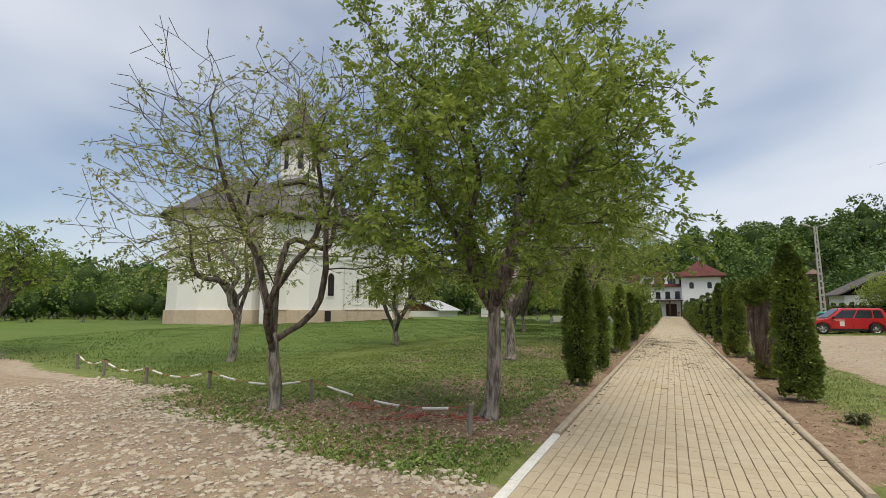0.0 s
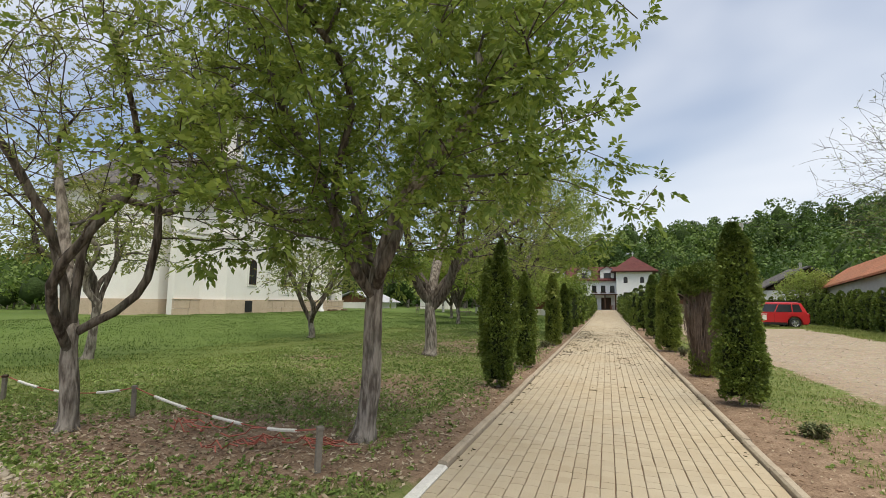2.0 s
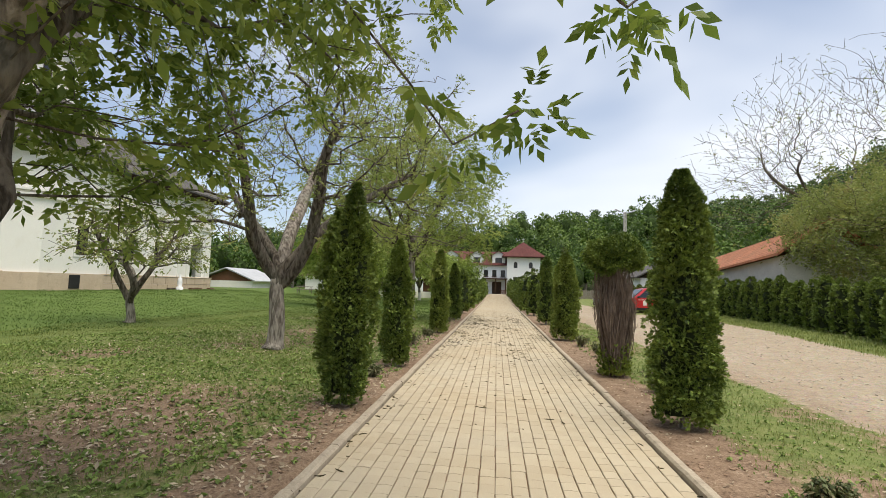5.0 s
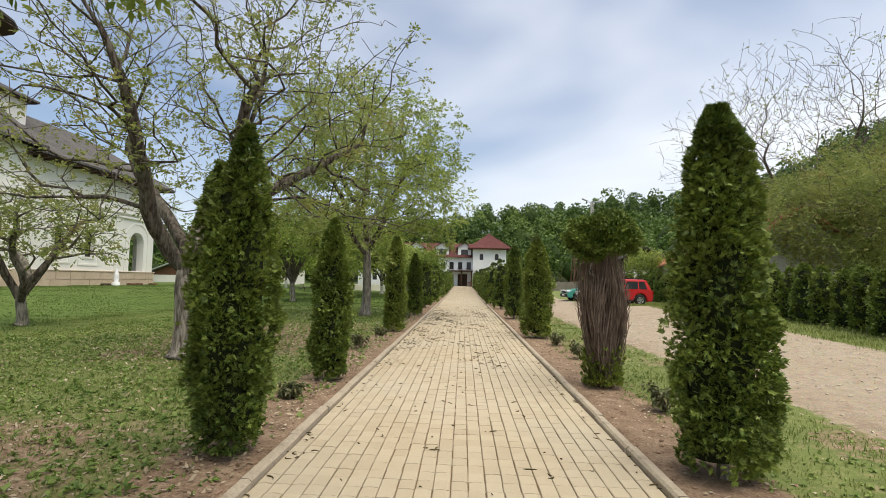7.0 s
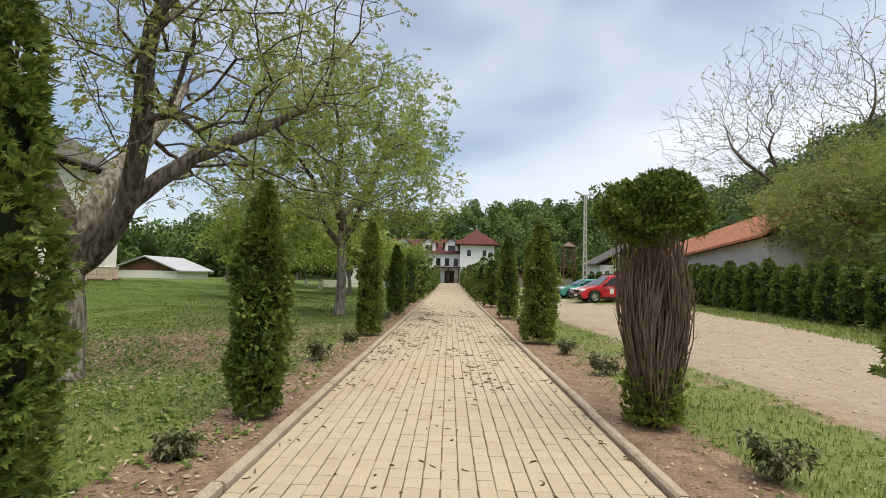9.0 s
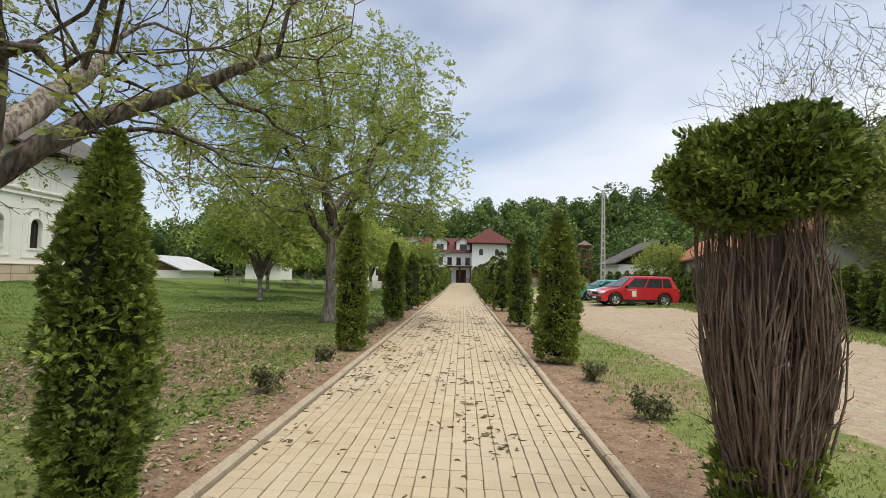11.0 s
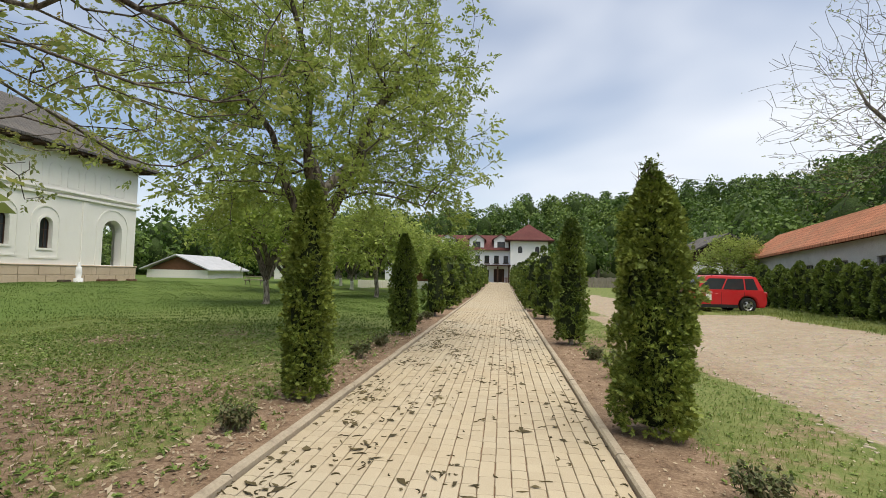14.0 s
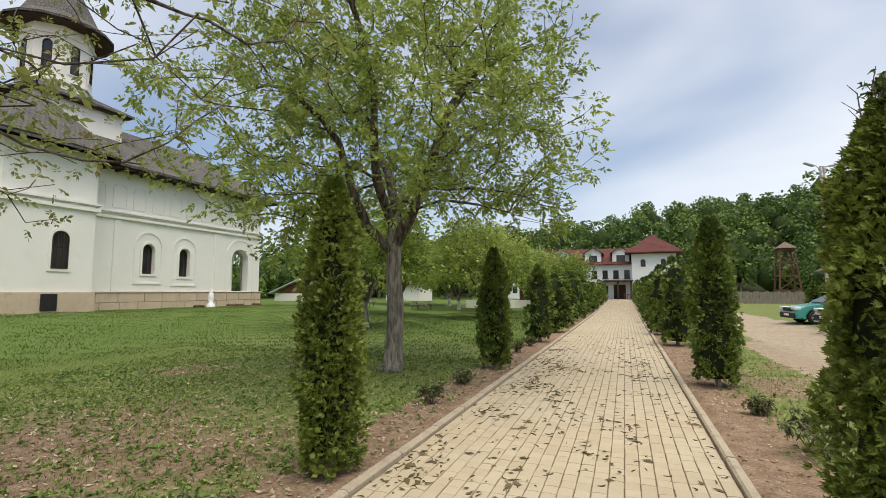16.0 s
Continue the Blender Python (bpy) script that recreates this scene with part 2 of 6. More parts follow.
# paving: pale yellow-grey concrete
m = Mat("paver", 0.88, 0.25)
pos = m.n.new("ShaderNodeNewGeometry").outputs["Position"]
each = m.math("FRACT", m.math("ADD", m.island(), m.rnd()))
c = m.ramp(each, (0.0, (0.37, 0.30, 0.203)), (0.5, (0.405, 0.332, 0.228)), (1.0, (0.44, 0.366, 0.256)))
c = m.mix(m.ramp(m.noise(0.55, 4, 0.6, pos), (0.35, (0, 0, 0)), (0.75, (0.7, 0.7, 0.7))), c, (0.44, 0.40, 0.32))
grain = m.noise(120, 3, 0.7, pos)
c = m.mix(0.25, c, m.ramp(grain, (0.3, (0.22, 0.18, 0.12)), (0.7, (0.6, 0.52, 0.38))))
c = m.mix(m.ramp(m.noise(5, 6, 0.75, pos), (0.60, (0, 0, 0)), (0.78, (0.45, 0.45, 0.45))), c, (0.26, 0.21, 0.14))
m.color(c)
m.bump(grain, 0.25, 0.004)
M["paver"] = m.m

# ground: lawn, bare soil and gravel, by masks that lie on the ground sheet
m = Mat("ground", 0.95, 0.15)
n1, n2, n3 = m.noise(0.5, 5, 0.6), m.noise(4.5, 6, 0.7), m.noise(34, 4, 0.7)
lawn = m.ramp(n2, (0.3, (0.075, 0.105, 0.03)), (0.5, (0.125, 0.165, 0.045)), (0.72, (0.2, 0.215, 0.085)))
lawn = m.mix(m.ramp(n3, (0.4, (0, 0, 0)), (0.8, (0.6, 0.6, 0.6))), lawn, (0.26, 0.24, 0.11))
# the well-kept lawn round the church is deeper green
lush = m.ramp(m.mix(0.5, n2, n3), (0.3, (0.05, 0.088, 0.017)), (0.7, (0.105, 0.165, 0.034)))
lush = m.mix(m.ramp(m.noise(0.16, 3), (0.4, (0, 0, 0)), (0.65, (0.55, 0.55, 0.55))), lush, (0.12, 0.16, 0.042))
lawn = m.mix(m.attr("lush"), lawn, lush)
soil = m.ramp(m.mix(0.5, n2, n3), (0.34, (0.085, 0.055, 0.037)), (0.5, (0.225, 0.155, 0.105)), (0.68, (0.38, 0.29, 0.205)))
peb = m.voronoi(26, "F1", "Color")
grav = m.ramp(m.mix(0.5, n2, n3), (0.34, (0.10, 0.072, 0.046)), (0.5, (0.27, 0.215, 0.148)), (0.7, (0.46, 0.39, 0.285)))
grav = m.mix(0.3, grav, m.mix(0.75, peb, (0.46, 0.38, 0.28)))
grav = m.mix(m.ramp(n1, (0.45, (0, 0, 0)), (0.7, (0.6, 0.6, 0.6))), grav, (0.3, 0.235, 0.165))
grav = m.mix(m.math("MULTIPLY", m.attr("soil"), 0.75), grav, soil)
sm = m.math("ADD", m.attr("soil"), m.math("MULTIPLY", m.math("SUBTRACT", m.mix(0.5, n2, n1), 0.5), 1.6))
sm = m.ramp(sm, (0.42, (0, 0, 0)), (0.60, (1, 1, 1)))
gm = m.math("ADD", m.attr("gravel"), m.math("MULTIPLY", m.math("SUBTRACT", m.mix(0.45, n2, n1), 0.5), 1.5))
gm = m.ramp(gm, (0.43, (0, 0, 0)), (0.58, (1, 1, 1)))
m.color(m.mix(gm, m.mix(sm, lawn, soil), grav))
m.bump(m.mix(0.5, n2, n3), 0.7, 0.05)
M["ground"] = m.m


# ---------- mesh helpers ----------
def mesh_of(name, verts, faces, mat, smooth=False):
    me = bpy.data.meshes.new(name)
    me.from_pydata([tuple(v) for v in verts], [], [tuple(f) for f in faces])
    me.materials.append(mat)
    if smooth:
        me.shade_smooth()
    return me


def quads_mesh(name, q, mat):
    """A mesh of loose quads from an array of shape (n, 4, 3)."""
    q = np.asarray(q, dtype=np.float32)
    n = len(q)
    me = bpy.data.meshes.new(name)
    me.vertices.add(n * 4)
    me.vertices.foreach_set("co", q.reshape(-1))
    me.loops.add(n * 4)
    me.loops.foreach_set("vertex_index", np.arange(n * 4, dtype=np.int32))
    me.polygons.add(n)
    me.polygons.foreach_set("loop_start", np.arange(0, n * 4, 4, dtype=np.int32))
    me.update(calc_edges=True)
    me.materials.append(mat)
    return me


def part(name, data, material, parent, label=""):
    """Links a bmesh or a mesh as one object under a thing or a part."""
    if isinstance(data, bmesh.types.BMesh):
        me = bpy.data.meshes.new(name)
        data.to_mesh(me)
        data.free()
        me.materials.append(material)
    else:
        me = data
    ob = new(name, me)
    ob.parent = parent
    return tagged(ob, label)


def thing(name, label, category, m=None, group="", kind=""):
    ob = new(name)
    ob.empty_display_size = 0.2
    if m is not None:
        ob.matrix_basis = m
    return tagged(ob, label, category, group, kind)


def box(x0, x1, y0, y1, z0, z1, bevel=0.0, bm=None):
    own = bmesh.new()
    r = bmesh.ops.create_cube(own, size=1, matrix=Matrix.LocRotScale(((x0 + x1) / 2, (y0 + y1) / 2, (z0 + z1) / 2), None, (x1 - x0, y1 - y0, z1 - z0)))
    if bevel:
        bmesh.ops.bevel(own, geom=own.edges[:], offset=bevel, segments=1, affect="EDGES")
    if bm is None:
        return own
    tmp = bpy.data.meshes.new("t")
    own.to_mesh(tmp)
    own.free()
    bm.from_mesh(tmp)
    bpy.data.meshes.remove(tmp)
    return bm


def tube(pts, rad, sides=6, caps=True):
    """Vertices and faces of a tapered tube along points."""
    pts = [Vector(p) for p in pts]
    V, F = [], []
    side = None
    for i, p in enumerate(pts):
        d = (pts[min(i + 1, len(pts) - 1)] - pts[max(i - 1, 0)]).normalized()
        if side is None:
            side = d.orthogonal().normalized()
        side = (side - d * side.dot(d)).normalized()
        up = d.cross(side)
        r = rad[i] if hasattr(rad, "__len__") else rad
        for k in range(sides):
            a = 2 * math.pi * k / sides
            V.append(p + (side * math.cos(a) + up * math.sin(a)) * r)
    for i in range(len(pts) - 1):
        for k in range(sides):
            a, b = i * sides + k, i * sides + (k + 1) % sides
            F.append((a, b, b + sides, a + sides))
    if caps:
        F.append(tuple(range(sides))[::-1])
        F.append(tuple(range(len(V) - sides, len(V))))
    return V, F


def joined(chunks):
    V, F = [], []
    for v, f in chunks:
        o = len(V)
        V += v
        F += [tuple(i + o for i in q) for q in f]
    return V, F


def pole_mesh(name, pts, rad, mat, sides=8):
    v, f = tube(pts, rad, sides)
    return mesh_of(name, v, f, mat, False)


def smoothstep(a, b, x):
    t = np.clip((x - a) / (b - a), 0, 1)
    return t * t * (3 - 2 * t)


def bumpy(x, y, s=1.0, seed=0.0):
    return (np.sin(x * 1.3 * s + seed) * np.cos(y * 1.1 * s - seed) + 0.6 * np.sin(x * 2.9 * s + y * 2.3 * s + seed * 2) + 0.4 * np.cos(y * 4.7 * s - x * 3.1 * s))


def ground_z(x, y):
    """The height of the ground: nearly level, a low rise at the church and at the car park."""
    x, y = np.asarray(x, float), np.asarray(y, float)
    z = 0.45 * smoothstep(45, 92, y)
    z = np.maximum(z, 0.55 * smoothstep(-12, -25, x) * smoothstep(2, 16, y))
    z = np.maximum(z, 0.22 * smoothstep(5.5, 9.5, x) * smoothstep(14, 26, y))
    off = smoothstep(1.6, 3.2, np.abs(x))
    z = z + off * 0.022 * bumpy(x, y)
    return z - 0.07 * (1 - smoothstep(1.52, 1.66, np.abs(x))) + 0.012 * off


# ---------- the ground, one sheet to the horizon ----------
def axis(*spans):
    out = []
    for a, b, s in spans:
        out += list(np.arange(a, b, s))
    return np.array(out + [spans[-1][1]])


gx = axis((-900, -200, 100), (-200, -60, 20), (-60, -20, 2), (-20, -3, 0.3), (-3, 3, 0.12), (3, 16, 0.3), (16, 60, 2), (60, 200, 20), (200, 900, 100))
gy = axis((-600, -100, 100), (-100, -20, 10), (-20, -6, 1), (-6, 34, 0.3), (34, 60, 1), (60, 110, 3), (110, 200, 10), (200, 1200, 100))
X, Y = np.meshgrid(gx, gy)
Z = ground_z(X, Y)
nx, ny = len(gx), len(gy)
idx = np.arange(nx * ny).reshape(ny, nx)
F = np.stack([idx[:-1, :-1], idx[:-1, 1:], idx[1:, 1:], idx[1:, :-1]], -1).reshape(-1, 4)
me = mesh_of("ground", np.stack([X, Y, Z], -1).reshape(-1, 3).tolist(), F.tolist(), M["ground"], True)


def band(v, a, b, soft):
    return smoothstep(a - soft, a + soft, v) * (1 - smoothstep(b - soft, b + soft, v))


# beds beside the path, the worked patch under the walnut, thin lawn under the trees
soil = band(np.abs(X), 1.4, 2.42, 0.22) * band(Y, 4.5, 95, 0.8)
soil = np.maximum(soil, 1.15 * np.exp(-(((X + 4.4) / 2.9) ** 2 + ((Y - 4.9) / 1.25) ** 2) ** 2))
soil = np.maximum(soil, 0.72 * np.exp(-(((X + 4.0) / 2.3) ** 2 + ((Y - 8.6) / 3.0) ** 2)))
soil = np.maximum(soil, 0.74 * np.exp(-(((X + 5.0) / 3.6) ** 2 + ((Y - 17.6) / 5.0) ** 2)))
soil = np.maximum(soil, 0.62 * band(Y, 2.2, 5.2, 0.8) * band(X, -9.5, -2, 1.5))
soil = np.maximum(soil, (0.42 + 0.16 * bumpy(X * 0.9, Y * 0.6, 1.0, 1.5)) * band(X, 2.3, 4.8, 0.5) * band(Y, 2, 34, 1))
soil = np.maximum(soil, 0.6 * smoothstep(0.1, 0.75, bumpy(X * 0.6, Y * 0.5, 1.0, 4.0) / 1.6) * band(X, -9.5, -2.2, 1.2) * band(Y, 4, 26, 2))
# the drive by the car park, and the stony forecourt behind the start
gravel = band(X, 4.55 - 0.02 * Y, 9.0 + 0.06 * Y, 0.5) * band(Y, -4, 34, 1.0)
gravel = np.maximum(gravel, band(X, 4.8, 8.2, 0.8) * band(Y, 30, 55, 3))
fore = np.where(X < 0, 2.9 + 0.28 * np.abs(np.minimum(X, 0) + 3.2) ** 0.9 * (X < -4.2) + 0.1 * np.sin(X * 2), 2.2 + 0.9 * smoothstep(1.5, 4, X))
gravel = np.maximum(gravel, (1 - smoothstep(fore - 0.7, fore + 0.5, Y)) * (np.abs(X) > 1.4))
soil = np.where((X < -1.4) & (Y < 4.5), np.maximum(soil, 0.62 * gravel), soil)
gravel = np.where(X < -9, np.maximum(gravel, band(Y, -3, 5.2, 0.7)), gravel)
lushness = 0.9 * smoothstep(-8.5, -13.5, X + 0.8 * np.sin(Y * 0.5)) * smoothstep(5.5, 8.5, Y)
lushness = np.maximum(lushness, 0.8 * smoothstep(26, 34, Y) * (X < 0))
for nm, arr in (("soil", soil), ("gravel", gravel), ("lush", lushness)):
    at = me.attributes.new(nm, "FLOAT", "POINT")
    at.data.foreach_set("value", arr.reshape(-1).astype(np.float32))
ground = tagged(new("ground", me), "grassy ground with bare soil beds and a pale gravel drive", "ground", kind="structure")


# ---------- walls with openings, roofs ----------
def arch_loop(cx, z0, w, h, arch):
    if not arch:
        return [(cx - w / 2, z0), (cx + w / 2, z0), (cx + w / 2, z0 + h), (cx - w / 2, z0 + h)]
    r = w / 2
    return [(cx - r, z0), (cx + r, z0)] + [(cx + r * math.cos(a), z0 + h - r + r * math.sin(a)) for a in np.linspace(0, math.pi, 11)]


def wall_bm(L, H, th, holes=()):
    """A wall along x from 0 to L, outer face at y=0, with openings right through."""
    bm = bmesh.new()

    def loop(pts):
        vs = [bm.verts.new((x, 0, z)) for x, z in pts]
        for a, b in zip(vs, vs[1:] + vs[:1]):
            bm.edges.new((a, b))

    loop([(0, 0), (L, 0), (L, H), (0, H)])
    for h in holes:
        loop(arch_loop(*h))
    bmesh.ops.triangle_fill(bm, use_beauty=True, use_dissolve=False, edges=bm.edges[:], normal=(0, -1, 0))
    r = bmesh.ops.extrude_face_region(bm, geom=bm.faces[:])
    bmesh.ops.translate(bm, verts=[v for v in r["geom"] if isinstance(v, bmesh.types.BMVert)], vec=(0, th, 0))
    bmesh.ops.recalc_face_normals(bm, faces=bm.faces[:])
    return bm


def pane_bm(cx, z0, w, h, arch, y, th=0.03):
    bm = bmesh.new()
    f = bm.faces.new([bm.verts.new((x, y, z)) for x, z in arch_loop(cx, z0, w, h, arch)])
    r = bmesh.ops.extrude_face_region(bm, geom=[f])
    bmesh.ops.translate(bm, verts=[v for v in r["geom"] if isinstance(v, bmesh.types.BMVert)], vec=(0, th, 0))
    bmesh.ops.recalc_face_normals(bm, faces=bm.faces[:])
    return bm


def ring_bm(cx, z0, w, h, arch, y0, y1, wide):
    """A frame round an opening, of the given width."""
    inner, outer = arch_loop(cx, z0, w, h, arch), arch_loop(cx, z0 - wide, w + 2 * wide, h + 2 * wide, arch)
    bm = bmesh.new()
    A = [[bm.verts.new((x, y, z)) for x, z in l] for l, y in ((inner, y0), (outer, y0), (outer, y1), (inner, y1))]
    n = len(inner)
    for i in range(n):
        j = (i + 1) % n
        for a, b in ((0, 1), (1, 2), (2, 3), (3, 0)):
            bm.faces.new((A[a][i], A[a][j], A[b][j], A[b][i]))
    bmesh.ops.recalc_face_normals(bm, faces=bm.faces[:])
    return bm


def window(parent, m, cx, z0, w, h, arch=True, depth=0.16, frame_mat="wood_dark", bars=1, surround=None):
    """A window in its opening: frame > pane, glazing bars; and a moulded surround where there is one."""
    wf = part("window", ring_bm(cx, z0 + 0.05, w - 0.1, h - 0.1, arch, depth - 0.05, depth + 0.03, 0.05), M[frame_mat], parent)
    wf.matrix_basis = m
    part("pane", pane_bm(cx, z0 + 0.02, w - 0.06, h - 0.06, arch, depth), M["glass"], wf)
    for i in range(bars):
        x = cx + (i + 1 - (bars + 1) / 2) * w / (bars + 1)
        part("glazing_bar", box(x - 0.02, x + 0.02, depth - 0.03, depth - 0.004, z0 + 0.05, z0 + h - 0.06), M[frame_mat], wf)
    part("glazing_bar", box(cx - w / 2 + 0.05, cx + w / 2 - 0.05, depth - 0.035, depth - 0.006, z0 + h * 0.6, z0 + h * 0.6 + 0.04), M[frame_mat], wf)
    if surround:
        part("surround", ring_bm(cx, z0, w + 0.02, h + 0.02, arch, -0.06, 0.02, surround), M["plaster"], wf)
    return wf


def uv_faces(me):
    """Lays UVs in metres on each face: u along the level line, v up the slope."""
    uv = me.uv_layers.new(name="UVMap")
    for p in me.polygons:
        nrm = Vector(p.normal)
        u = Vector((0, 0, 1)).cross(nrm)
        u = u.normalized() if u.length > 1e-4 else Vector((1, 0, 0))
        v = nrm.cross(u)
        for li in p.loop_indices:
            co = me.vertices[me.loops[li].vertex_index].co
            uv.data[li].uv = (co.dot(u), co.dot(v))


def roof_mesh(name, verts, faces, mat, th=0.14):
    """Roof planes turned into a slab of some thickness."""
    bm = bmesh.new()
    vs = [bm.verts.new(v) for v in verts]
    for f in faces:
        bm.faces.new([vs[i] for i in f])
    bmesh.ops.recalc_face_normals(bm, faces=bm.faces[:])
    if sum(f.normal.z for f in bm.faces) < 0:
        bmesh.ops.reverse_faces(bm, faces=bm.faces[:])
    r = bmesh.ops.extrude_face_region(bm, geom=bm.faces[:])
    bmesh.ops.translate(bm, verts=[v for v in r["geom"] if isinstance(v, bmesh.types.BMVert)], vec=(0, 0, th))
    bmesh.ops.recalc_face_normals(bm, faces=bm.faces[:])
    me = bpy.data.meshes.new(name)
    bm.to_mesh(me)
    bm.free()
    uv_faces(me)
    me.materials.append(mat)
    return me


def hip(x0, x1, y0, y1, z0, z1, in0, in1, along="y"):
    """Vertices and faces of a hipped roof with its ridge along one axis; in0, in1: how far the ridge ends stand in."""
    if along == "y":
        xm = (x0 + x1) / 2
        r0, r1 = (xm, y0 + in0, z1), (xm, y1 - in1, z1)
        return [(x0, y0, z0), (x1, y0, z0), (x1, y1, z0), (x0, y1, z0), r0, r1], [(1, 2, 5, 4), (3, 0, 4, 5), (0, 1, 4), (2, 3, 5)]
    ym = (y0 + y1) / 2
    r0, r1 = (x0 + in0, ym, z1), (x1 - in1, ym, z1)
    return [(x0, y0, z0), (x1, y0, z0), (x1, y1, z0), (x0, y1, z0), r0, r1], [(0, 1, 5, 4), (2, 3, 4, 5), (3, 0, 4), (1, 2, 5)]


def cone_mesh(name, cx, cy, r, z0, z1, mat, n=20, flare=0.0, th=0.14):
    """A roof cone, drawn out to a flared eave."""
    V, Fc = [], []
    rings = [(r, z0), (r * 0.72, z0 + (z1 - z0) * (0.22 - flare * 0.1)), (r * 0.4, z0 + (z1 - z0) * 0.55), (0.03, z1)]
    for rr, zz in rings:
        for k in range(n):
            a = 2 * math.pi * k / n
            V.append((cx + rr * math.cos(a), cy + rr * math.sin(a), zz))
    for i in range(len(rings) - 1):
        for k in range(n):
            Fc.append((i * n + k, i * n + (k + 1) % n, (i + 1) * n + (k + 1) % n, (i + 1) * n + k))
    return roof_mesh(name, V, Fc, mat, th)


def drum_bm(cx, cy, r, z0, z1, n=8, turn=0.5):
    bm = bmesh.new()
    lo = [bm.verts.new((cx + r * math.cos(2 * math.pi * (k + turn) / n), cy + r * math.sin(2 * math.pi * (k + turn) / n), z0)) for k in range(n)]
    hi = [bm.verts.new((v.co.x, v.co.y, z1)) for v in lo]
    for k in range(n):
        bm.faces.new((lo[k], lo[(k + 1) % n], hi[(k + 1) % n], hi[k]))
    bm.faces.new(lo[::-1])
    bm.faces.new(hi)
    bmesh.ops.recalc_face_normals(bm, faces=bm.faces[:])
    return bm


# ---------- trees ----------
def unit(v):
    return v / np.maximum(np.linalg.norm(v, axis=-1, keepdims=True), 1e-9)


def leaflets(rng, base, d, length, width, droop=0.25):
    """Pointed leaflets as quads: base points, directions, lengths and widths."""
    n = len(base)
    d = unit(d)
    side = unit(np.cross(d, rng.normal(size=(n, 3)) * 0.5 + np.array([0, 0, 1.0])))
    up = np.cross(side, d)
    L, W = length[:, None], width[:, None]
    mid = base + d * L * 0.45 + up * W * 0.15
    tip = base + d * L - np.array([0, 0, 1.0]) * L * droop
    return np.stack([base, mid + side * W * 0.5, tip, mid - side * W * 0.5], 1)


def compound(rng, centre, size, n=6, spread=1.0):
    """Rosettes: several leaflets fanning from each centre."""
    k = len(centre)
    ax = unit(rng.normal(size=(k, 3)) * np.array([1, 1, 0.5]) * spread + np.array([0, 0, 0.1]))
    out = []
    for i in range(n):
        d = unit(ax + rng.normal(size=(k, 3)) * 0.65)
        base = centre + ax * size[:, None] * 0.5 * (i / n)
        out.append(leaflets(rng, base, d, size * rng.uniform(0.6, 1.05, k), size * rng.uniform(0.3, 0.46, k), 0.3))
    return np.concatenate(out)


def pinnate(rng, base, out, size, n=7):
    """Walnut leaves: a hanging midrib with leaflets in pairs and one at its tip."""
    k = len(base)
    ax = unit(out + rng.normal(size=(k, 3)) * 0.35 + np.array([0, 0, 0.12]))
    side = unit(np.cross(ax, np.array([0, 0, 1.0]) + rng.normal(size=(k, 3)) * 0.35))
    fall = np.array([0, 0, -1.0])
    q = []
    for i in range(n):
        t = 0.4 + 0.6 * (i // 2) / max(1, (n - 1) // 2)
        sg = 0.0 if i == n - 1 else (1.0 if i % 2 else -1.0)
        d = unit(ax * (0.55 + (sg == 0)) + side * sg * 0.85 + fall * rng.uniform(0.0, 0.35, k)[:, None] + rng.normal(size=(k, 3)) * 0.16)
        b = base + ax * (size * 1.5 * t)[:, None] + fall * (size * 0.35 * t * t)[:, None]
        L = size * rng.uniform(0.72, 1.0, k) * (0.75 + 0.35 * t)
        up = unit(np.cross(d, side) + np.array([0, 0, 0.6]) + rng.normal(size=(k, 3)) * 0.3)
        w = unit(np.cross(d, up)) * (L * rng.uniform(0.21, 0.27, k))[:, None]
        q.append(np.stack([b, b + d * (L * 0.52)[:, None] + w, b + d * L[:, None] + fall * (L * 0.12)[:, None], b + d * (L * 0.52)[:, None] - w], 1))
    return np.concatenate(q)


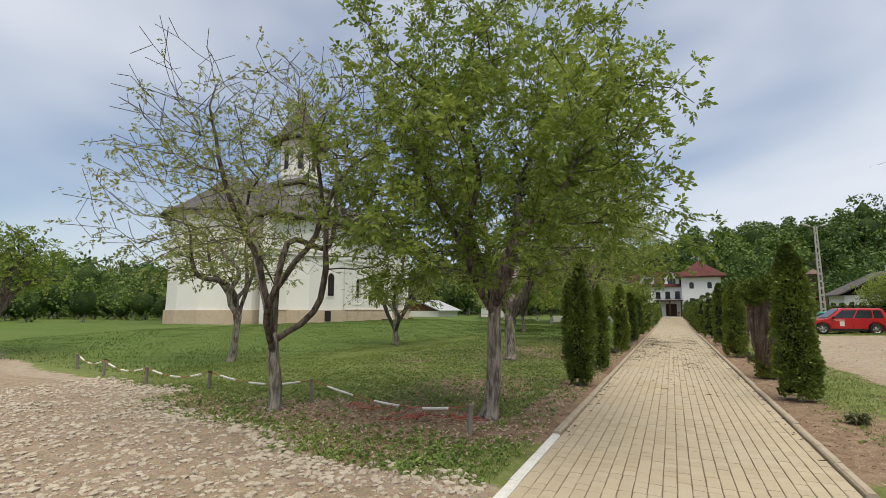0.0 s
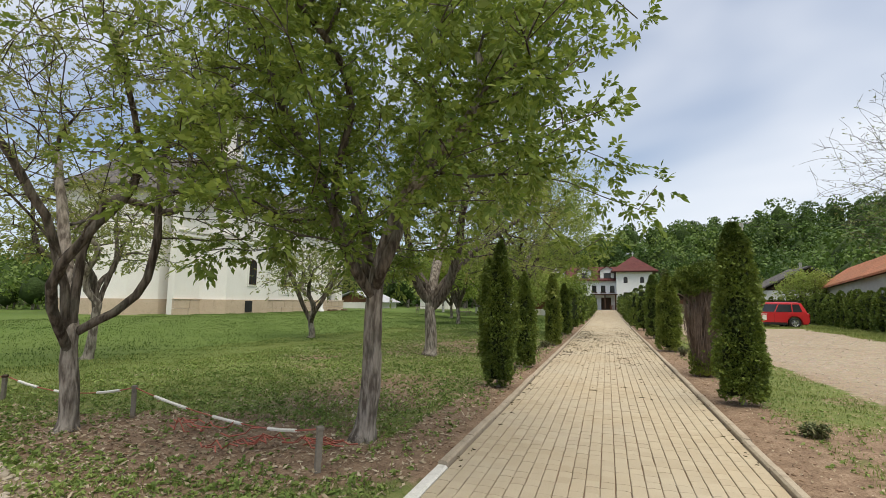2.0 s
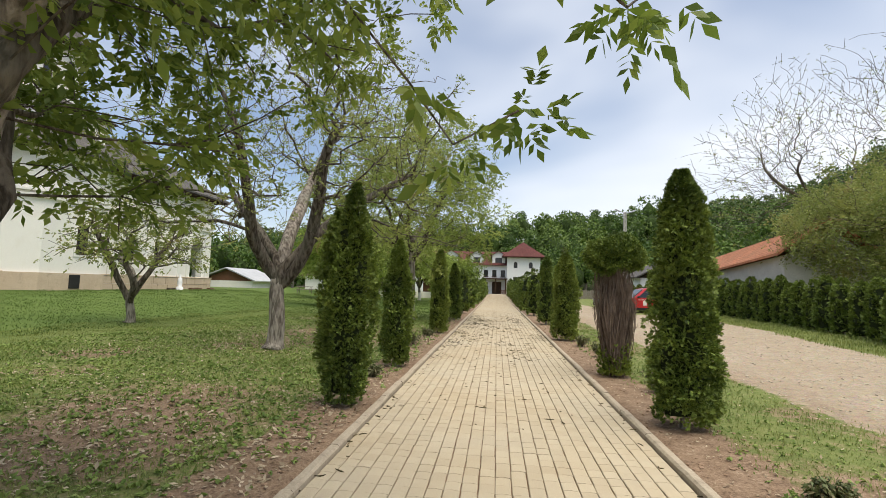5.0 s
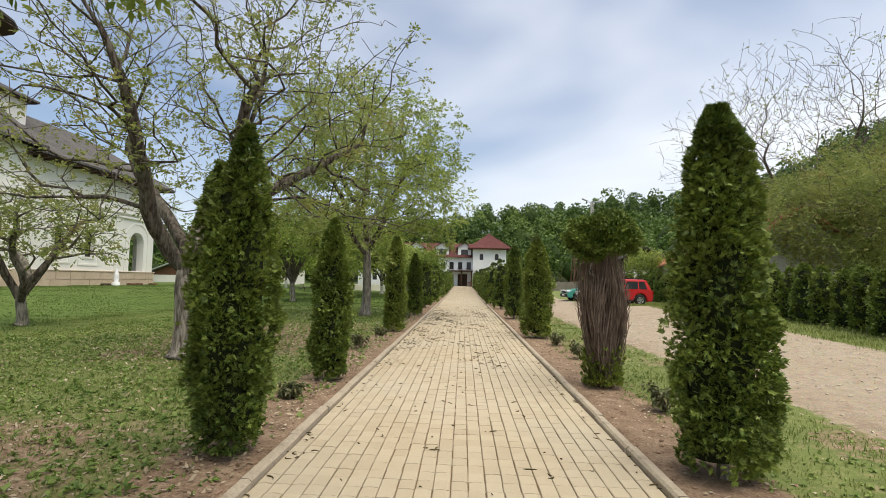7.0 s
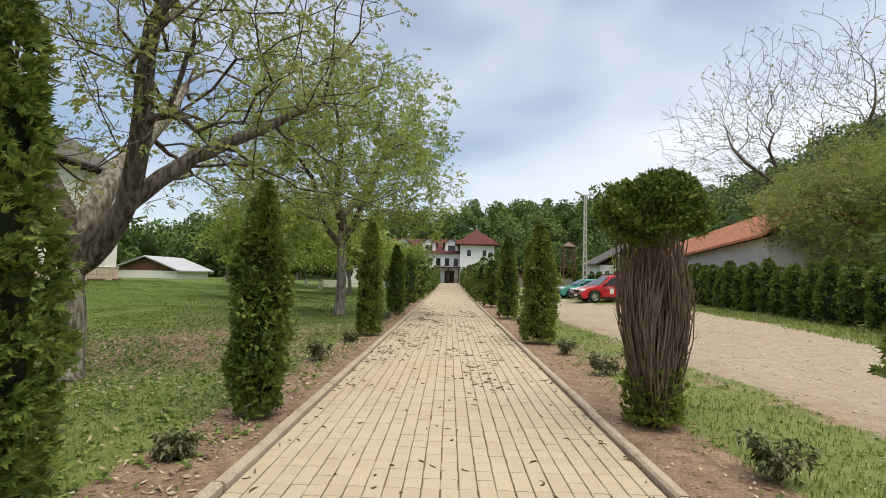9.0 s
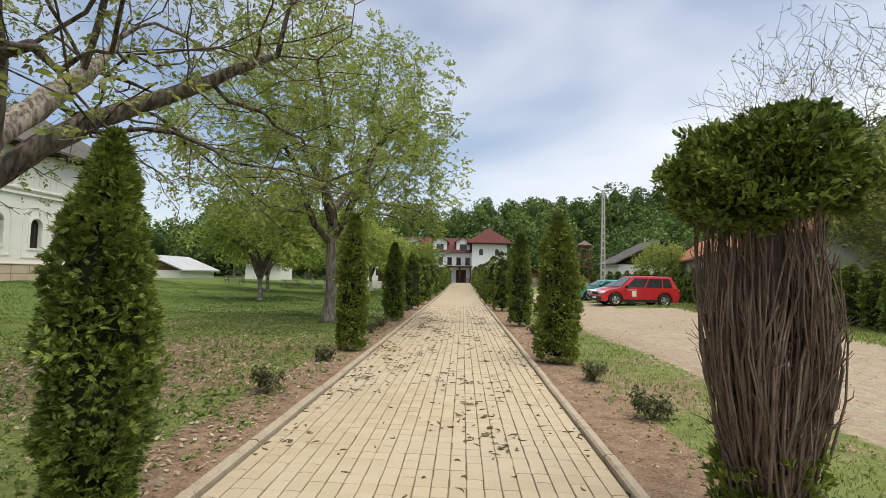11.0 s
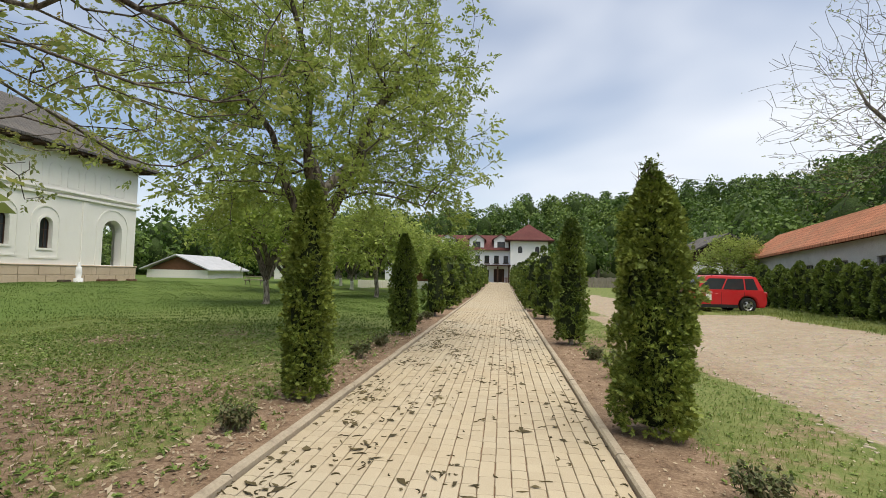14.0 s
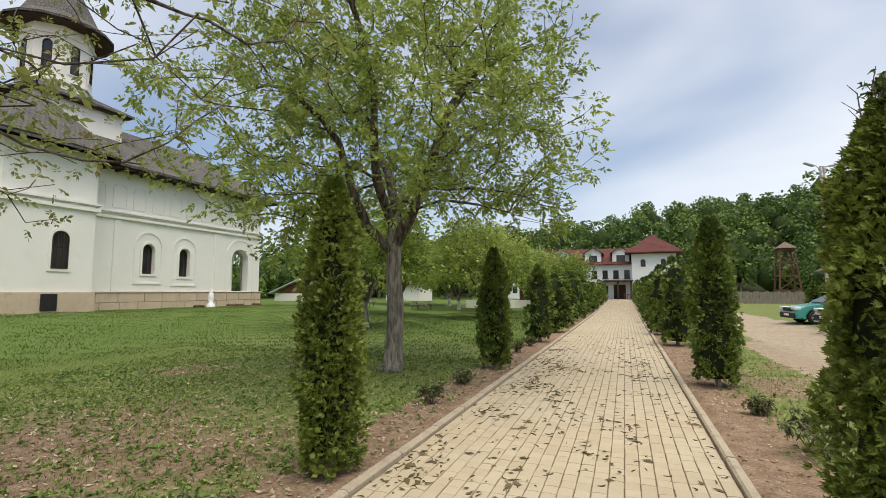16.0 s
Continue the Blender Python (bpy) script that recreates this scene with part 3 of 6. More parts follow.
def skeleton_tree(rng, fork, lean, targets, start, step=0.28):
    """Grows limbs from a trunk to the target points. Returns nodes, parents, order and radii."""
    P = [np.array(start, float)]
    par = [-1]
    n = 18
    for i in range(1, n + 1):
        t = i / n
        P.append(np.array([start[0] + lean[0] * t + 0.03 * math.sin(5 * t), start[1] + lean[1] * t + 0.03 * math.cos(4 * t), start[2] + fork * t]))
        par.append(i - 1)
    cost = [0.0 for _ in P]
    top = P[-1]
    trunk_n = len(P)
    # main limbs first, fanned evenly round the head of the trunk
    mid, span = targets.mean(0), targets.std(0) * 1.15
    turn = rng.uniform(0, 6.28)
    frame_limbs = np.array([mid + span * np.array([math.cos(turn + k * 1.257 + rng.normal() * 0.15), math.sin(turn + k * 1.257 + rng.normal() * 0.15), (-0.35, 0.5, -0.1, 0.75, 0.2)[k]]) for k in range(5)])
    for k in range(5):
        prev, a = trunk_n - 1 - (k * 2) % 5, None
        a = P[prev]
        d = frame_limbs[k] - a
        m_ = max(3, int(np.linalg.norm(d) / step))
        wob = rng.normal(size=3) * 0.06 * np.linalg.norm(d)
        for i in range(1, m_ + 1):
            t = i / m_
            P.append(a + d * t + np.array([0, 0, (0.10 - 0.05 * k % 0.2) * np.linalg.norm(d)]) * math.sin(math.pi * t) * 0.8 + wob * math.sin(2.2 * math.pi * t) + rng.normal(size=3) * 0.012)
            par.append(prev)
            cost.append(cost[prev] + np.linalg.norm(d) / m_ * 0.6)
            prev = len(P) - 1
    order = np.argsort(np.linalg.norm(targets - top, axis=1) + rng.uniform(0, 0.5, len(targets)))
    ends = []
    for ti in order:
        tgt = targets[ti]
        A = np.array(P[trunk_n - 2:])
        dv = tgt - A
        dist = np.linalg.norm(dv, axis=1)
        # prefer a way that goes on outwards and upwards
        c = dist + 0.42 * np.array(cost[trunk_n - 2:]) + 0.5 * np.maximum(0, -dv[:, 2])
        j = int(np.argmin(c)) + trunk_n - 2
        a = P[j]
        d = tgt - a
        L = float(np.linalg.norm(d))
        k = max(1, int(L / step))
        gp = par[j]
        tan0 = unit(a - P[gp]) * L * 0.3 if gp >= 0 else np.zeros(3)
        prev = j
        wob = rng.normal(size=3) * 0.05 * L
        for i in range(1, k + 1):
            t = i / k
            p = a + d * t + tan0 * (t * (1 - t)) + wob * math.sin(math.pi * t) + rng.normal(size=3) * 0.018
            P.append(p)
            par.append(prev)
            cost.append(cost[prev] + L / k)
            prev = len(P) - 1
        ends.append(prev)
    return np.array(P), par, trunk_n, ends


def pipe_radii(par, trunk_n, r_trunk, r_tip):
    n = len(par)
    acc = np.zeros(n)
    e = 1.95
    has = np.zeros(n, bool)
    for i in range(n - 1, 0, -1):
        if not has[i]:
            acc[i] = r_tip ** e
        acc[par[i]] += acc[i]
        has[par[i]] = True
    r = acc ** (1 / e)
    # limbs thin out faster than the pure pipe rule would have it
    r = np.maximum(r_tip, r_trunk * 0.74 * (r / r[trunk_n - 1]) ** 1.35)
    for i in range(trunk_n):
        t = i / (trunk_n - 1)
        r[i] = r_trunk * (0.86 + 0.26 * (1 - t) + 0.55 * max(0, 1 - t * 6) ** 2)
    return r


def chains(P, par, r):
    """Splits the tree into tubes that follow the thickest branch on."""
    kids = [[] for _ in par]
    for i, p in enumerate(par):
        if p >= 0:
            kids[p].append(i)
    out, todo = [], [(-1, 0)]
    while todo:
        a, b = todo.pop()
        line = [a, b] if a >= 0 else [b]
        cur = b
        while kids[cur]:
            ks = sorted(kids[cur], key=lambda i: -r[i])
            for kk in ks[1:]:
                todo.append((cur, kk))
            cur = ks[0]
            line.append(cur)
        out.append(line)
    return out


def crown_targets(rng, n, centre, radii, shell=0.55, low=-0.75):
    q = unit(rng.normal(size=(n * 2, 3)))
    q = q[q[:, 2] > low][:n]
    rad = rng.uniform(shell ** 2, 1, len(q)) ** 0.5
    rad *= 1 + 0.10 * np.sin(q[:, 0] * 5 + q[:, 2] * 4) + 0.06 * np.sin(q[:, 1] * 8 + 1)
    return np.array(centre) + q * rad[:, None] * np.array(radii)


def tree(x, y, seed, height, fork, r_trunk, centre, radii, n_ends, n_leaf, leaf_size, leaf_mat_name, label, bark_name="bark", lean=(0, 0),
         shell=0.35, low=-0.6, leaf_spread=0.22, bare=0.0, r_tip=0.006, group="orchard trees", painted=0.0, leaflet_n=6, step=0.28, keep=None):
    rng = np.random.default_rng(seed)
    z0 = float(ground_z(x, y)) - 0.05
    tg = crown_targets(rng, n_ends, centre, radii, shell, low)
    if keep:
        tg = tg[keep(tg)]
    P, par, tn, ends = skeleton_tree(rng, fork, lean, tg, (0, 0, 0), step)
    r = pipe_radii(par, tn, r_trunk, r_tip)
    T = thing("tree", label, "tree", pose(x, y, z0), group)
    limb_tubes, twig_tubes = [], []
    for i, line in enumerate(chains(P, par, r)):
        thick = r[line[min(1, len(line) - 1)]]
        sides = 22 if i == 0 else (8 if thick > 0.045 else 5 if thick > 0.018 else 3)
        rr = [r[k] for k in line]
        if i:
            rr[0] = rr[1]
        v, f = tube([P[k] for k in line], rr, sides, caps=i == 0)
        if i == 0:
            # furrowed, slightly fluted bark
            ring = [P[k] for k in line]
            for q, co in enumerate(v):
                a, c0 = (q % sides) / sides * 6.2832, Vector(ring[q // sides])
                w = noise.noise(Vector((math.cos(a) * 2.5 + seed, math.sin(a) * 2.5, co[2] * 1.7))) * 0.16 + noise.noise(Vector((math.cos(a) * 9, math.sin(a) * 9 + seed, co[2] * 4))) * 0.10
                v[q] = c0 + (Vector(co) - c0) * (1 + w)
            part("trunk", mesh_of("trunk", v, f, M[bark_name], True), None, T)
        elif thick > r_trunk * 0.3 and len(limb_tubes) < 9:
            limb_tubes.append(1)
            part("limb", mesh_of("limb", v, f, M["bark_shaded"], True), None, T)
        else:
            twig_tubes.append((v, f))
    if painted:
        q = [k for k in range(tn) if P[k][2] <= painted]
        v, f = tube([P[k] for k in q], [r[k] * 1.07 + 0.004 for k in q], 14)
        part("whitewash", mesh_of("whitewash", v, f, M["whitewash"], True), None, T, "whitewashed lower trunk")
    v, f = joined(twig_tubes)
    tagged(part("twig_growth", mesh_of("twig_growth", v, f, M["bark_shaded"], True), None, T), kind="stuff")
    if n_leaf:
        ends = np.array(ends)
        # leaves sit on the outer half of each shoot
        pick = rng.choice(ends, n_leaf)
        back = (4 * rng.uniform(0, 1, n_leaf) ** 2.2).astype(int)
        q = pick.copy()
        parr = np.array(par)
        for s in range(4):
            q = np.where(back > s, np.maximum(parr[q], tn), q)
        if bare:
            leafy = (np.sin(P[q][:, 0] * 1.7 + seed) + np.cos(P[q][:, 2] * 1.3 - P[q][:, 1])) > (bare * 3.2 - 1.6)
            q = q[leafy]
        way = unit(unit(rng.normal(size=(len(q), 3))) + 0.7 * unit(P[q] - P[parr[q]]))
        c = P[q] + way * rng.uniform(0.1, 0.9, len(q))[:, None] * leaf_spread
        size = rng.uniform(0.6, 1.2, len(q)) * leaf_size
        part("crown", quads_mesh("crown", pinnate(rng, c, way, size, leaflet_n), M[leaf_mat_name]), None, T)
    return T


tree(-2.75, 5.5, 11, 6.9, 2.05, 0.11, (0.15, 0.1, 4.4), (3.25, 3.25, 2.85), 820, 11500, 0.1, "walnut_leaf",
     "walnut tree in full young leaf with a furrowed grey trunk", lean=(0.17, 0.04), low=-0.9, leaf_spread=0.14, leaflet_n=7,
     keep=lambda p: ~((p[:, 1] > 0.2) & (p[:, 0] > 0.8) & (p[:, 2] < 3.7 + 1.3 * (p[:, 0] - 1.9))))
tree(-6.4, 4.55, 5, 6.7, 1.3, 0.1, (-0.2, 0.3, 4.2), (3.3, 3.2, 2.75), 1250, 5200, 0.07, "young_leaf",
     "walnut tree with bare twigs and few small new leaves", lean=(-0.05, 0.05), low=-0.65, bare=0.3, leaf_spread=0.14)
tree(-5.1, 14.0, 23, 7.8, 1.75, 0.165, (0.2, 0.8, 4.75), (4.5, 5.2, 3.5), 1400, 7200, 0.08, "young_leaf",
     "old walnut tree forking low with mostly bare limbs", lean=(0.0, 0.1), low=-0.75, bare=0.2, leaf_spread=0.15)
tree(-3.9, 24.4, 31, 9.5, 3.2, 0.16, (-0.1, 0.2, 5.9), (4.6, 4.5, 4.0), 1250, 13500, 0.115, "pale_leaf",
     "tall walnut tree in pale young leaf beside the path", "bark_pale", lean=(0.05, 0.1), low=-0.85, leaf_spread=0.19, leaflet_n=7)
tree(-12.2, 18.2, 41, 4.4, 0.9, 0.13, (0, 0, 2.7), (2.4, 2.4, 1.6), 260, 1000, 0.13, "young_leaf",
     "small walnut tree with thin yellowish leaves on the lawn", "bark_pale", low=-0.5, leaf_spread=0.2, group="orchard trees")
tree(-13.2, 9.4, 43, 4.6, 1.5, 0.11, (-0.4, 0, 3.4), (2.3, 2.3, 1.8), 260, 1100, 0.13, "young_leaf",
     "leaning young tree with sparse olive leaves", lean=(0.35, 0.0), low=-0.5, leaf_spread=0.2)
tree(-20.9, 6.0, 47, 4.4, 1.2, 0.11, (-0.4, 0, 3.1), (2.3, 2.3, 1.7), 220, 1800, 0.15, "walnut_leaf",
     "leafy young tree at the edge of the stony yard", low=-0.4, leaf_spread=0.24)
for i, (x, y, h) in enumerate(((-10.7, 35.0, 6.4), (-7.6, 43.5, 6.6), (-14.5, 45.0, 6.6), (-8.0, 52.0, 6.0), (-13.0, 55.0, 6.2), (-19.5, 57.0, 6.0), (-5.0, 60.0, 5.6), (-16.5, 62.0, 6.4))):
    tree(x, y, 60 + i, h, 1.5, 0.13, (0, 0, h * 0.56), (3.4, 3.4, h * 0.42), 190, 3000, 0.26, "pale_leaf" if i % 2 else "walnut_leaf",
         "leafy orchard tree with a whitewashed trunk base" if i > 2 else "leafy round orchard tree on the lawn", low=-0.5, leaf_spread=0.38, painted=0.9 if i > 2 else 0, leaflet_n=4)
# beyond the hedge
tree(23.6, 38.5, 71, 18, 4.6, 0.2, (-0.5, 0, 10.6), (8.8, 8.8, 7.6), 2300, 3400, 0.13, "young_leaf",
     "large bare tree with fine grey twigs behind the farm building", "bark", low=-0.7, bare=0.6, leaf_spread=0.3, r_tip=0.012, group="trees behind the hedge", step=0.45)
tree(27.5, 30.5, 73, 10, 2.4, 0.24, (-0.6, -1, 6.2), (5.4, 6.0, 4.6), 420, 5200, 0.24, "young_leaf",
     "spreading tree with dull yellow-green leaves behind the hedge", "bark_pale", low=-0.8, leaf_spread=0.42, r_tip=0.008, group="trees behind the hedge", leaflet_n=4)
tree(24.6, 33.5, 83, 10, 3.4, 0.22, (-2.7, -1.0, 5.9), (5.0, 6.4, 3.7), 900, 13500, 0.19, "young_leaf",
     "drooping tree with olive leaves reaching over the roof", low=-0.92, bare=0.1, leaf_spread=0.26, r_tip=0.006, group="trees behind the hedge", leaflet_n=4)
tree(20.2, 28.6, 89, 8, 2.8, 0.18, (-3.4, -1.0, 4.4), (3.0, 4.9, 2.6), 1000, 15000, 0.15, "young_leaf",
     "tangled olive tree sprawling over the broken end of the roof", low=-0.97, bare=0.06, leaf_spread=0.3, r_tip=0.01, group="trees behind the hedge", leaflet_n=4)
tree(15.6, 47.0, 79, 4.6, 1.0, 0.12, (0, 0, 2.9), (2.0, 2.0, 1.7), 200, 2200, 0.17, "pale_leaf",
     "rounded grey-green fruit tree by the white house", low=-0.5, leaf_spread=0.26, group="", leaflet_n=4)


# ---------- thujas beside the path ----------
def thuja_profile(t, full=0.38, blunt=False):
    """Radius share of the crown at height share t."""
    if blunt:
        return np.clip(np.minimum(0.8 + 0.8 * t, 1.0) * (1 - np.clip((t - 0.4) / 0.6, 0, 1) ** 2.6) ** 0.55 * (1 - 0.22 * t), 0.12, 1)
    return np.clip(np.minimum(0.72 + 1.1 * t, 1.0) * (1 - np.clip((t - full) / (1 - full), 0, 1) ** 1.9) ** 0.75, 0.06, 1)


def thuja_mesh(seed, h, rad, n, size, mat, z_low=0.08, twin=False, blunt=False, fan=7):
    """Flat upright sprays, each a fan of narrow scale-leaf shoots, over the outer face of a column."""
    rng = np.random.default_rng(seed)
    # sprays gather in tufts that stand out from the column
    tufts = max(60, n // 15)
    tt, ta = rng.uniform(0, 1, tufts) ** 0.95, rng.uniform(0, 2 * math.pi, tufts)
    ts = rng.uniform(0.8, 1.12, tufts)
    k = rng.integers(0, tufts, n)
    t = np.clip(tt[k] + rng.normal(size=n) * 0.02, 0, 1)
    a = ta[k] + rng.normal(size=n) * 0.17
    lump = 1 + 0.13 * np.sin(a * 3 + t * 9 + seed) + 0.10 * np.sin(a * 5 - t * 17) + 0.05 * np.sin(t * 40 + a * 2)
    R = rad * thuja_profile(t, 0.38, blunt) * lump * ts[k] * rng.uniform(0.84, 1.03, n)
    c = np.stack([R * np.cos(a), R * np.sin(a), z_low + t * (h - z_low)], -1)
    if twin:
        c[:, 0] += np.where(a > 3.4, 0.16, -0.04) * t
        c[:, 2] *= np.where(a > 3.4, 0.88, 1.0)
    out = np.stack([np.cos(a), np.sin(a), np.zeros(n)], -1)
    ax = unit(out * rng.uniform(0.5, 1.0, n)[:, None] + np.array([0, 0, 1]) * rng.uniform(-0.25, 0.8, n)[:, None] + rng.normal(size=(n, 3)) * 0.4)
    pn = unit(np.cross(ax, rng.normal(size=(n, 3))))
    q = []
    s = size * rng.uniform(0.6, 1.3, n)
    for k, (sp, l) in enumerate(((0.0, 1.0), (0.5, 0.85), (-0.5, 0.85), (1.0, 0.7), (-1.0, 0.7), (1.7, 0.5), (-1.7, 0.5))[:fan]):
        d = unit(ax + pn * sp)
        b = c + ax * (s * (0.0, 0.25, 0.25, 0.1, 0.1, 0.0, 0.0)[k])[:, None]
        L, W = (s * l)[:, None], (s * (0.25 if fan > 4 else 0.3))[:, None]
        sd = unit(np.cross(d, np.cross(ax, pn))) * 1.0
        q.append(np.stack([b, b + d * L * 0.5 + sd * W * 0.5, b + d * L, b + d * L * 0.5 - sd * W * 0.5], 1))
    return quads_mesh("foliage", np.concatenate(q), M[mat])


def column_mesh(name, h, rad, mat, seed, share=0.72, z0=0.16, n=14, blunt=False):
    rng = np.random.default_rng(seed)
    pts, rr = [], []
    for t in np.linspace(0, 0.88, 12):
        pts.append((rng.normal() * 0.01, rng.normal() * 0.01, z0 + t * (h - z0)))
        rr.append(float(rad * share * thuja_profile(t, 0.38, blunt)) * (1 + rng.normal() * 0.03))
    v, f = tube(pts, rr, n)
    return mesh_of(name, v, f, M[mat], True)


def thuja(x, y, h, rad, seed, n, size, mat, label, group, twin=False, turn=0.0, blunt=False, fan=5):
    T = thing("thuja", label, "shrub", pose(x, y, float(ground_z(x, y)), 0, 0, turn), group)
    part("foliage", thuja_mesh(seed, h, rad, n, size, mat, twin=twin, blunt=blunt, fan=fan), None, T)
    # solid dark column, painted as the shade behind the sprays
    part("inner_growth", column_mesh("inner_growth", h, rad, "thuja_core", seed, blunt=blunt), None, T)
    part("stem", pole_mesh("stem", [(0, 0, -0.05), (0.01, 0, 0.14), (0, 0, 0.4)], [0.06, 0.045, 0.04], M["bark"]), None, T)
    return T


LABEL = "columnar green thuja in the bare soil bed by the path"
GROUP = "thujas along the path"
thuja(-2.0, 9.62, 2.85, 0.31, 1, 11904, 0.054, "thuja", "tall columnar thuja with a second shorter tip", GROUP, True, 200)
thuja(2.1, 9.5, 3.0, 0.36, 2, 14880, 0.054, "thuja", "tall dense thuja with a browned patch near its foot", GROUP, blunt=True)
thuja(-1.98, 12.65, 2.4, 0.27, 3, 10044, 0.054, "thuja", "slender columnar thuja with a narrow pointed top", GROUP)
thuja(2.06, 18.75, 2.7, 0.39, 4, 14880, 0.054, "thuja_light", "broad bright green thuja with a ragged top", GROUP, blunt=True)
thuja(-1.98, 19.4, 2.75, 0.3, 5, 11160, 0.054, "thuja_light", "straight columnar thuja with olive green sprays", GROUP, blunt=True)
thuja(2.12, 25.2, 3.0, 0.37, 6, 7000, 0.07, "thuja", LABEL, GROUP, blunt=True)
thuja(-2.05, 25.7, 2.6, 0.33, 7, 6600, 0.07, "thuja", LABEL, GROUP)
far = [thuja(2.12, 32.0, 2.7, 0.46, 8, 1300, 0.14, "thuja", LABEL, GROUP, fan=4, blunt=True), thuja(-2.05, 31.6, 2.5, 0.42, 9, 1300, 0.14, "thuja", LABEL, GROUP, fan=4)]
rnd = random.Random(4)
for i in range(14):
    for s in (-1, 1):
        x, y = s * (2.08 + rnd.uniform(-0.08, 0.08)), 36.0 + i * 3.6 + rnd.uniform(-0.5, 0.5)
        k = rnd.uniform(0.82, 1.05)
        T = copy_thing(far[i % 2], pose(x, y, float(ground_z(x, y)), 0, 0, rnd.uniform(0, 360)) @ Matrix.Diagonal((1.1, 1.1, k * 0.95, 1)))


# bare leaders with a few green tufts on the broad thuja's top
ragged = next(o for o in bpy.data.objects if o.parent is None and o.name.startswith("thuja") and abs(o.location.y - 18.75) < 0.01)
lr = np.random.default_rng(18)
chunk, tips = [], []
for i in range(9):
    a, q = lr.uniform(0, 6.28), lr.uniform(0.02, 0.13)
    b0 = np.array([q * math.cos(a), q * math.sin(a), 2.25])
    e0 = b0 + np.array([lr.normal() * 0.06, lr.normal() * 0.06, lr.uniform(0.3, 0.6)])
    chunk.append(tube([b0, (b0 + e0) / 2 + lr.normal(size=3) * 0.015, e0], [0.009, 0.006, 0.003], 4, False))
    for _ in range(4):
        p = b0 + (e0 - b0) * lr.uniform(0.5, 1.0)
        chunk.append(tube([p, p + np.array([lr.normal() * 0.06, lr.normal() * 0.06, 0.08])], [0.004, 0.002], 3, False))
    if i % 2:
        tips.append(e0 + lr.normal(size=(26, 3)) * 0.035)
v, f = joined(chunk)
tagged(part("bare_growth", mesh_of("bare_growth", v, f, M["dry_twig"]), None, ragged, "bare brown twigs at the top"), "bare brown twigs at the top", kind="stuff")
tips = np.concatenate(tips)
part("top_growth", quads_mesh("top_growth", compound(lr, tips, lr.uniform(0.03, 0.06, len(tips)), 5), M["thuja_light"]), None, ragged)


# the half-dead thuja: a brush of bare upright stems under a green cap
def dead_thuja(x, y):
    rng = np.random.default_rng(77)
    T = thing("thuja", "dying thuja with bare brown stems under a green cap", "shrub", pose(x, y, float(ground_z(x, y))), GROUP)
    chunk = []
    for i in range(460):
        a, rr = rng.uniform(0, 2 * math.pi), 0.3 * math.sqrt(rng.uniform(0.05, 1))
        b = np.array([rr * 0.62 * math.cos(a), rr * 0.62 * math.sin(a), rng.uniform(0.0, 0.6)])
        a2 = a + rng.normal() * 0.5
        e = np.array([rr * 1.2 * math.cos(a2), rr * 1.2 * math.sin(a2), rng.uniform(1.3, 2.12)])
        pts = [b + (e - b) * t + np.array([0.06 * math.sin(math.pi * t) * math.cos(a), 0.06 * math.sin(math.pi * t) * math.sin(a), 0]) + rng.normal(size=3) * 0.012 for t in np.linspace(0, 1, 6)]
        pts = [q + np.array([math.sin(3 * q[2] + a * 2), math.cos(4 * q[2] + a * 3), 0]) * 0.032 for q in pts]
        w = rng.uniform(0.004, 0.010)
        chunk.append(tube(pts, [w * (1.2 - 0.7 * t) for t in np.linspace(0, 1, 6)], 4, False))
        for _ in range(3):
            p = pts[rng.integers(1, 5)]
            d = unit(np.array([math.cos(a2), math.sin(a2), rng.uniform(1.0, 3.0)]) + rng.normal(size=3) * 0.3) * rng.uniform(0.05, 0.16)
            chunk.append(tube([p, p + d * 0.5 + rng.normal(size=3) * 0.01, p + d], [w * 0.6, w * 0.45, 0.002], 3, False))
    v, f = joined(chunk)
    part("dead_growth", mesh_of("dead_growth", v, f, M["dry_twig"]), None, T, "bare dry brown stems")
    tagged(T.children[0], kind="stuff")
    v, f = tube([(0, 0, 0), (0.02, 0, 0.6), (0, 0.01, 1.3), (0, 0, 2.2)], [0.08, 0.09, 0.13, 0.09], 10)
    part("inner_growth", mesh_of("inner_growth", v, f, M["dry_twig"], True), None, T)
    # cap
    n = 10500
    u = unit(rng.normal(size=(n, 3)))
    rad = (rng.uniform(0.6, 1.0, n) * (1 + 0.08 * np.sin(u[:, 0] * 6 + u[:, 1] * 5) + 0.10 * np.sin(u[:, 1] * 9 - u[:, 2] * 7)))[:, None]
    c = u * rad * np.array([0.53, 0.53, 0.37]) + np.array([0, 0, 2.24])
    c[:, 2] += 0.05 * np.sin(c[:, 0] * 7) - 0.25 * np.maximum(0, (np.hypot(c[:, 0], c[:, 1]) - 0.3))
    ax = unit(u * np.array([1, 1, 0.4]) * 0.7 + np.array([0, 0, 0.65]) + rng.normal(size=(n, 3)) * 0.3)
    s = rng.uniform(0.03, 0.07, n)
    q = [leaflets(rng, c + rng.normal(size=(n, 3)) * 0.012, ax + rng.normal(size=(n, 3)) * 0.7, s * 0.9, s * 0.42, 0.02) for _ in range(5)]
    part("green_cap", quads_mesh("green_cap", np.concatenate(q), M["thuja"]), None, T)
    # shoots at the foot
    n = 800
    a = rng.uniform(0, 2 * math.pi, n)
    rr = rng.uniform(0.1, 0.3, n)
    c = np.stack([rr * np.cos(a), rr * np.sin(a), rng.uniform(0.05, 0.75, n) * rng.uniform(0.3, 1, n)], -1)
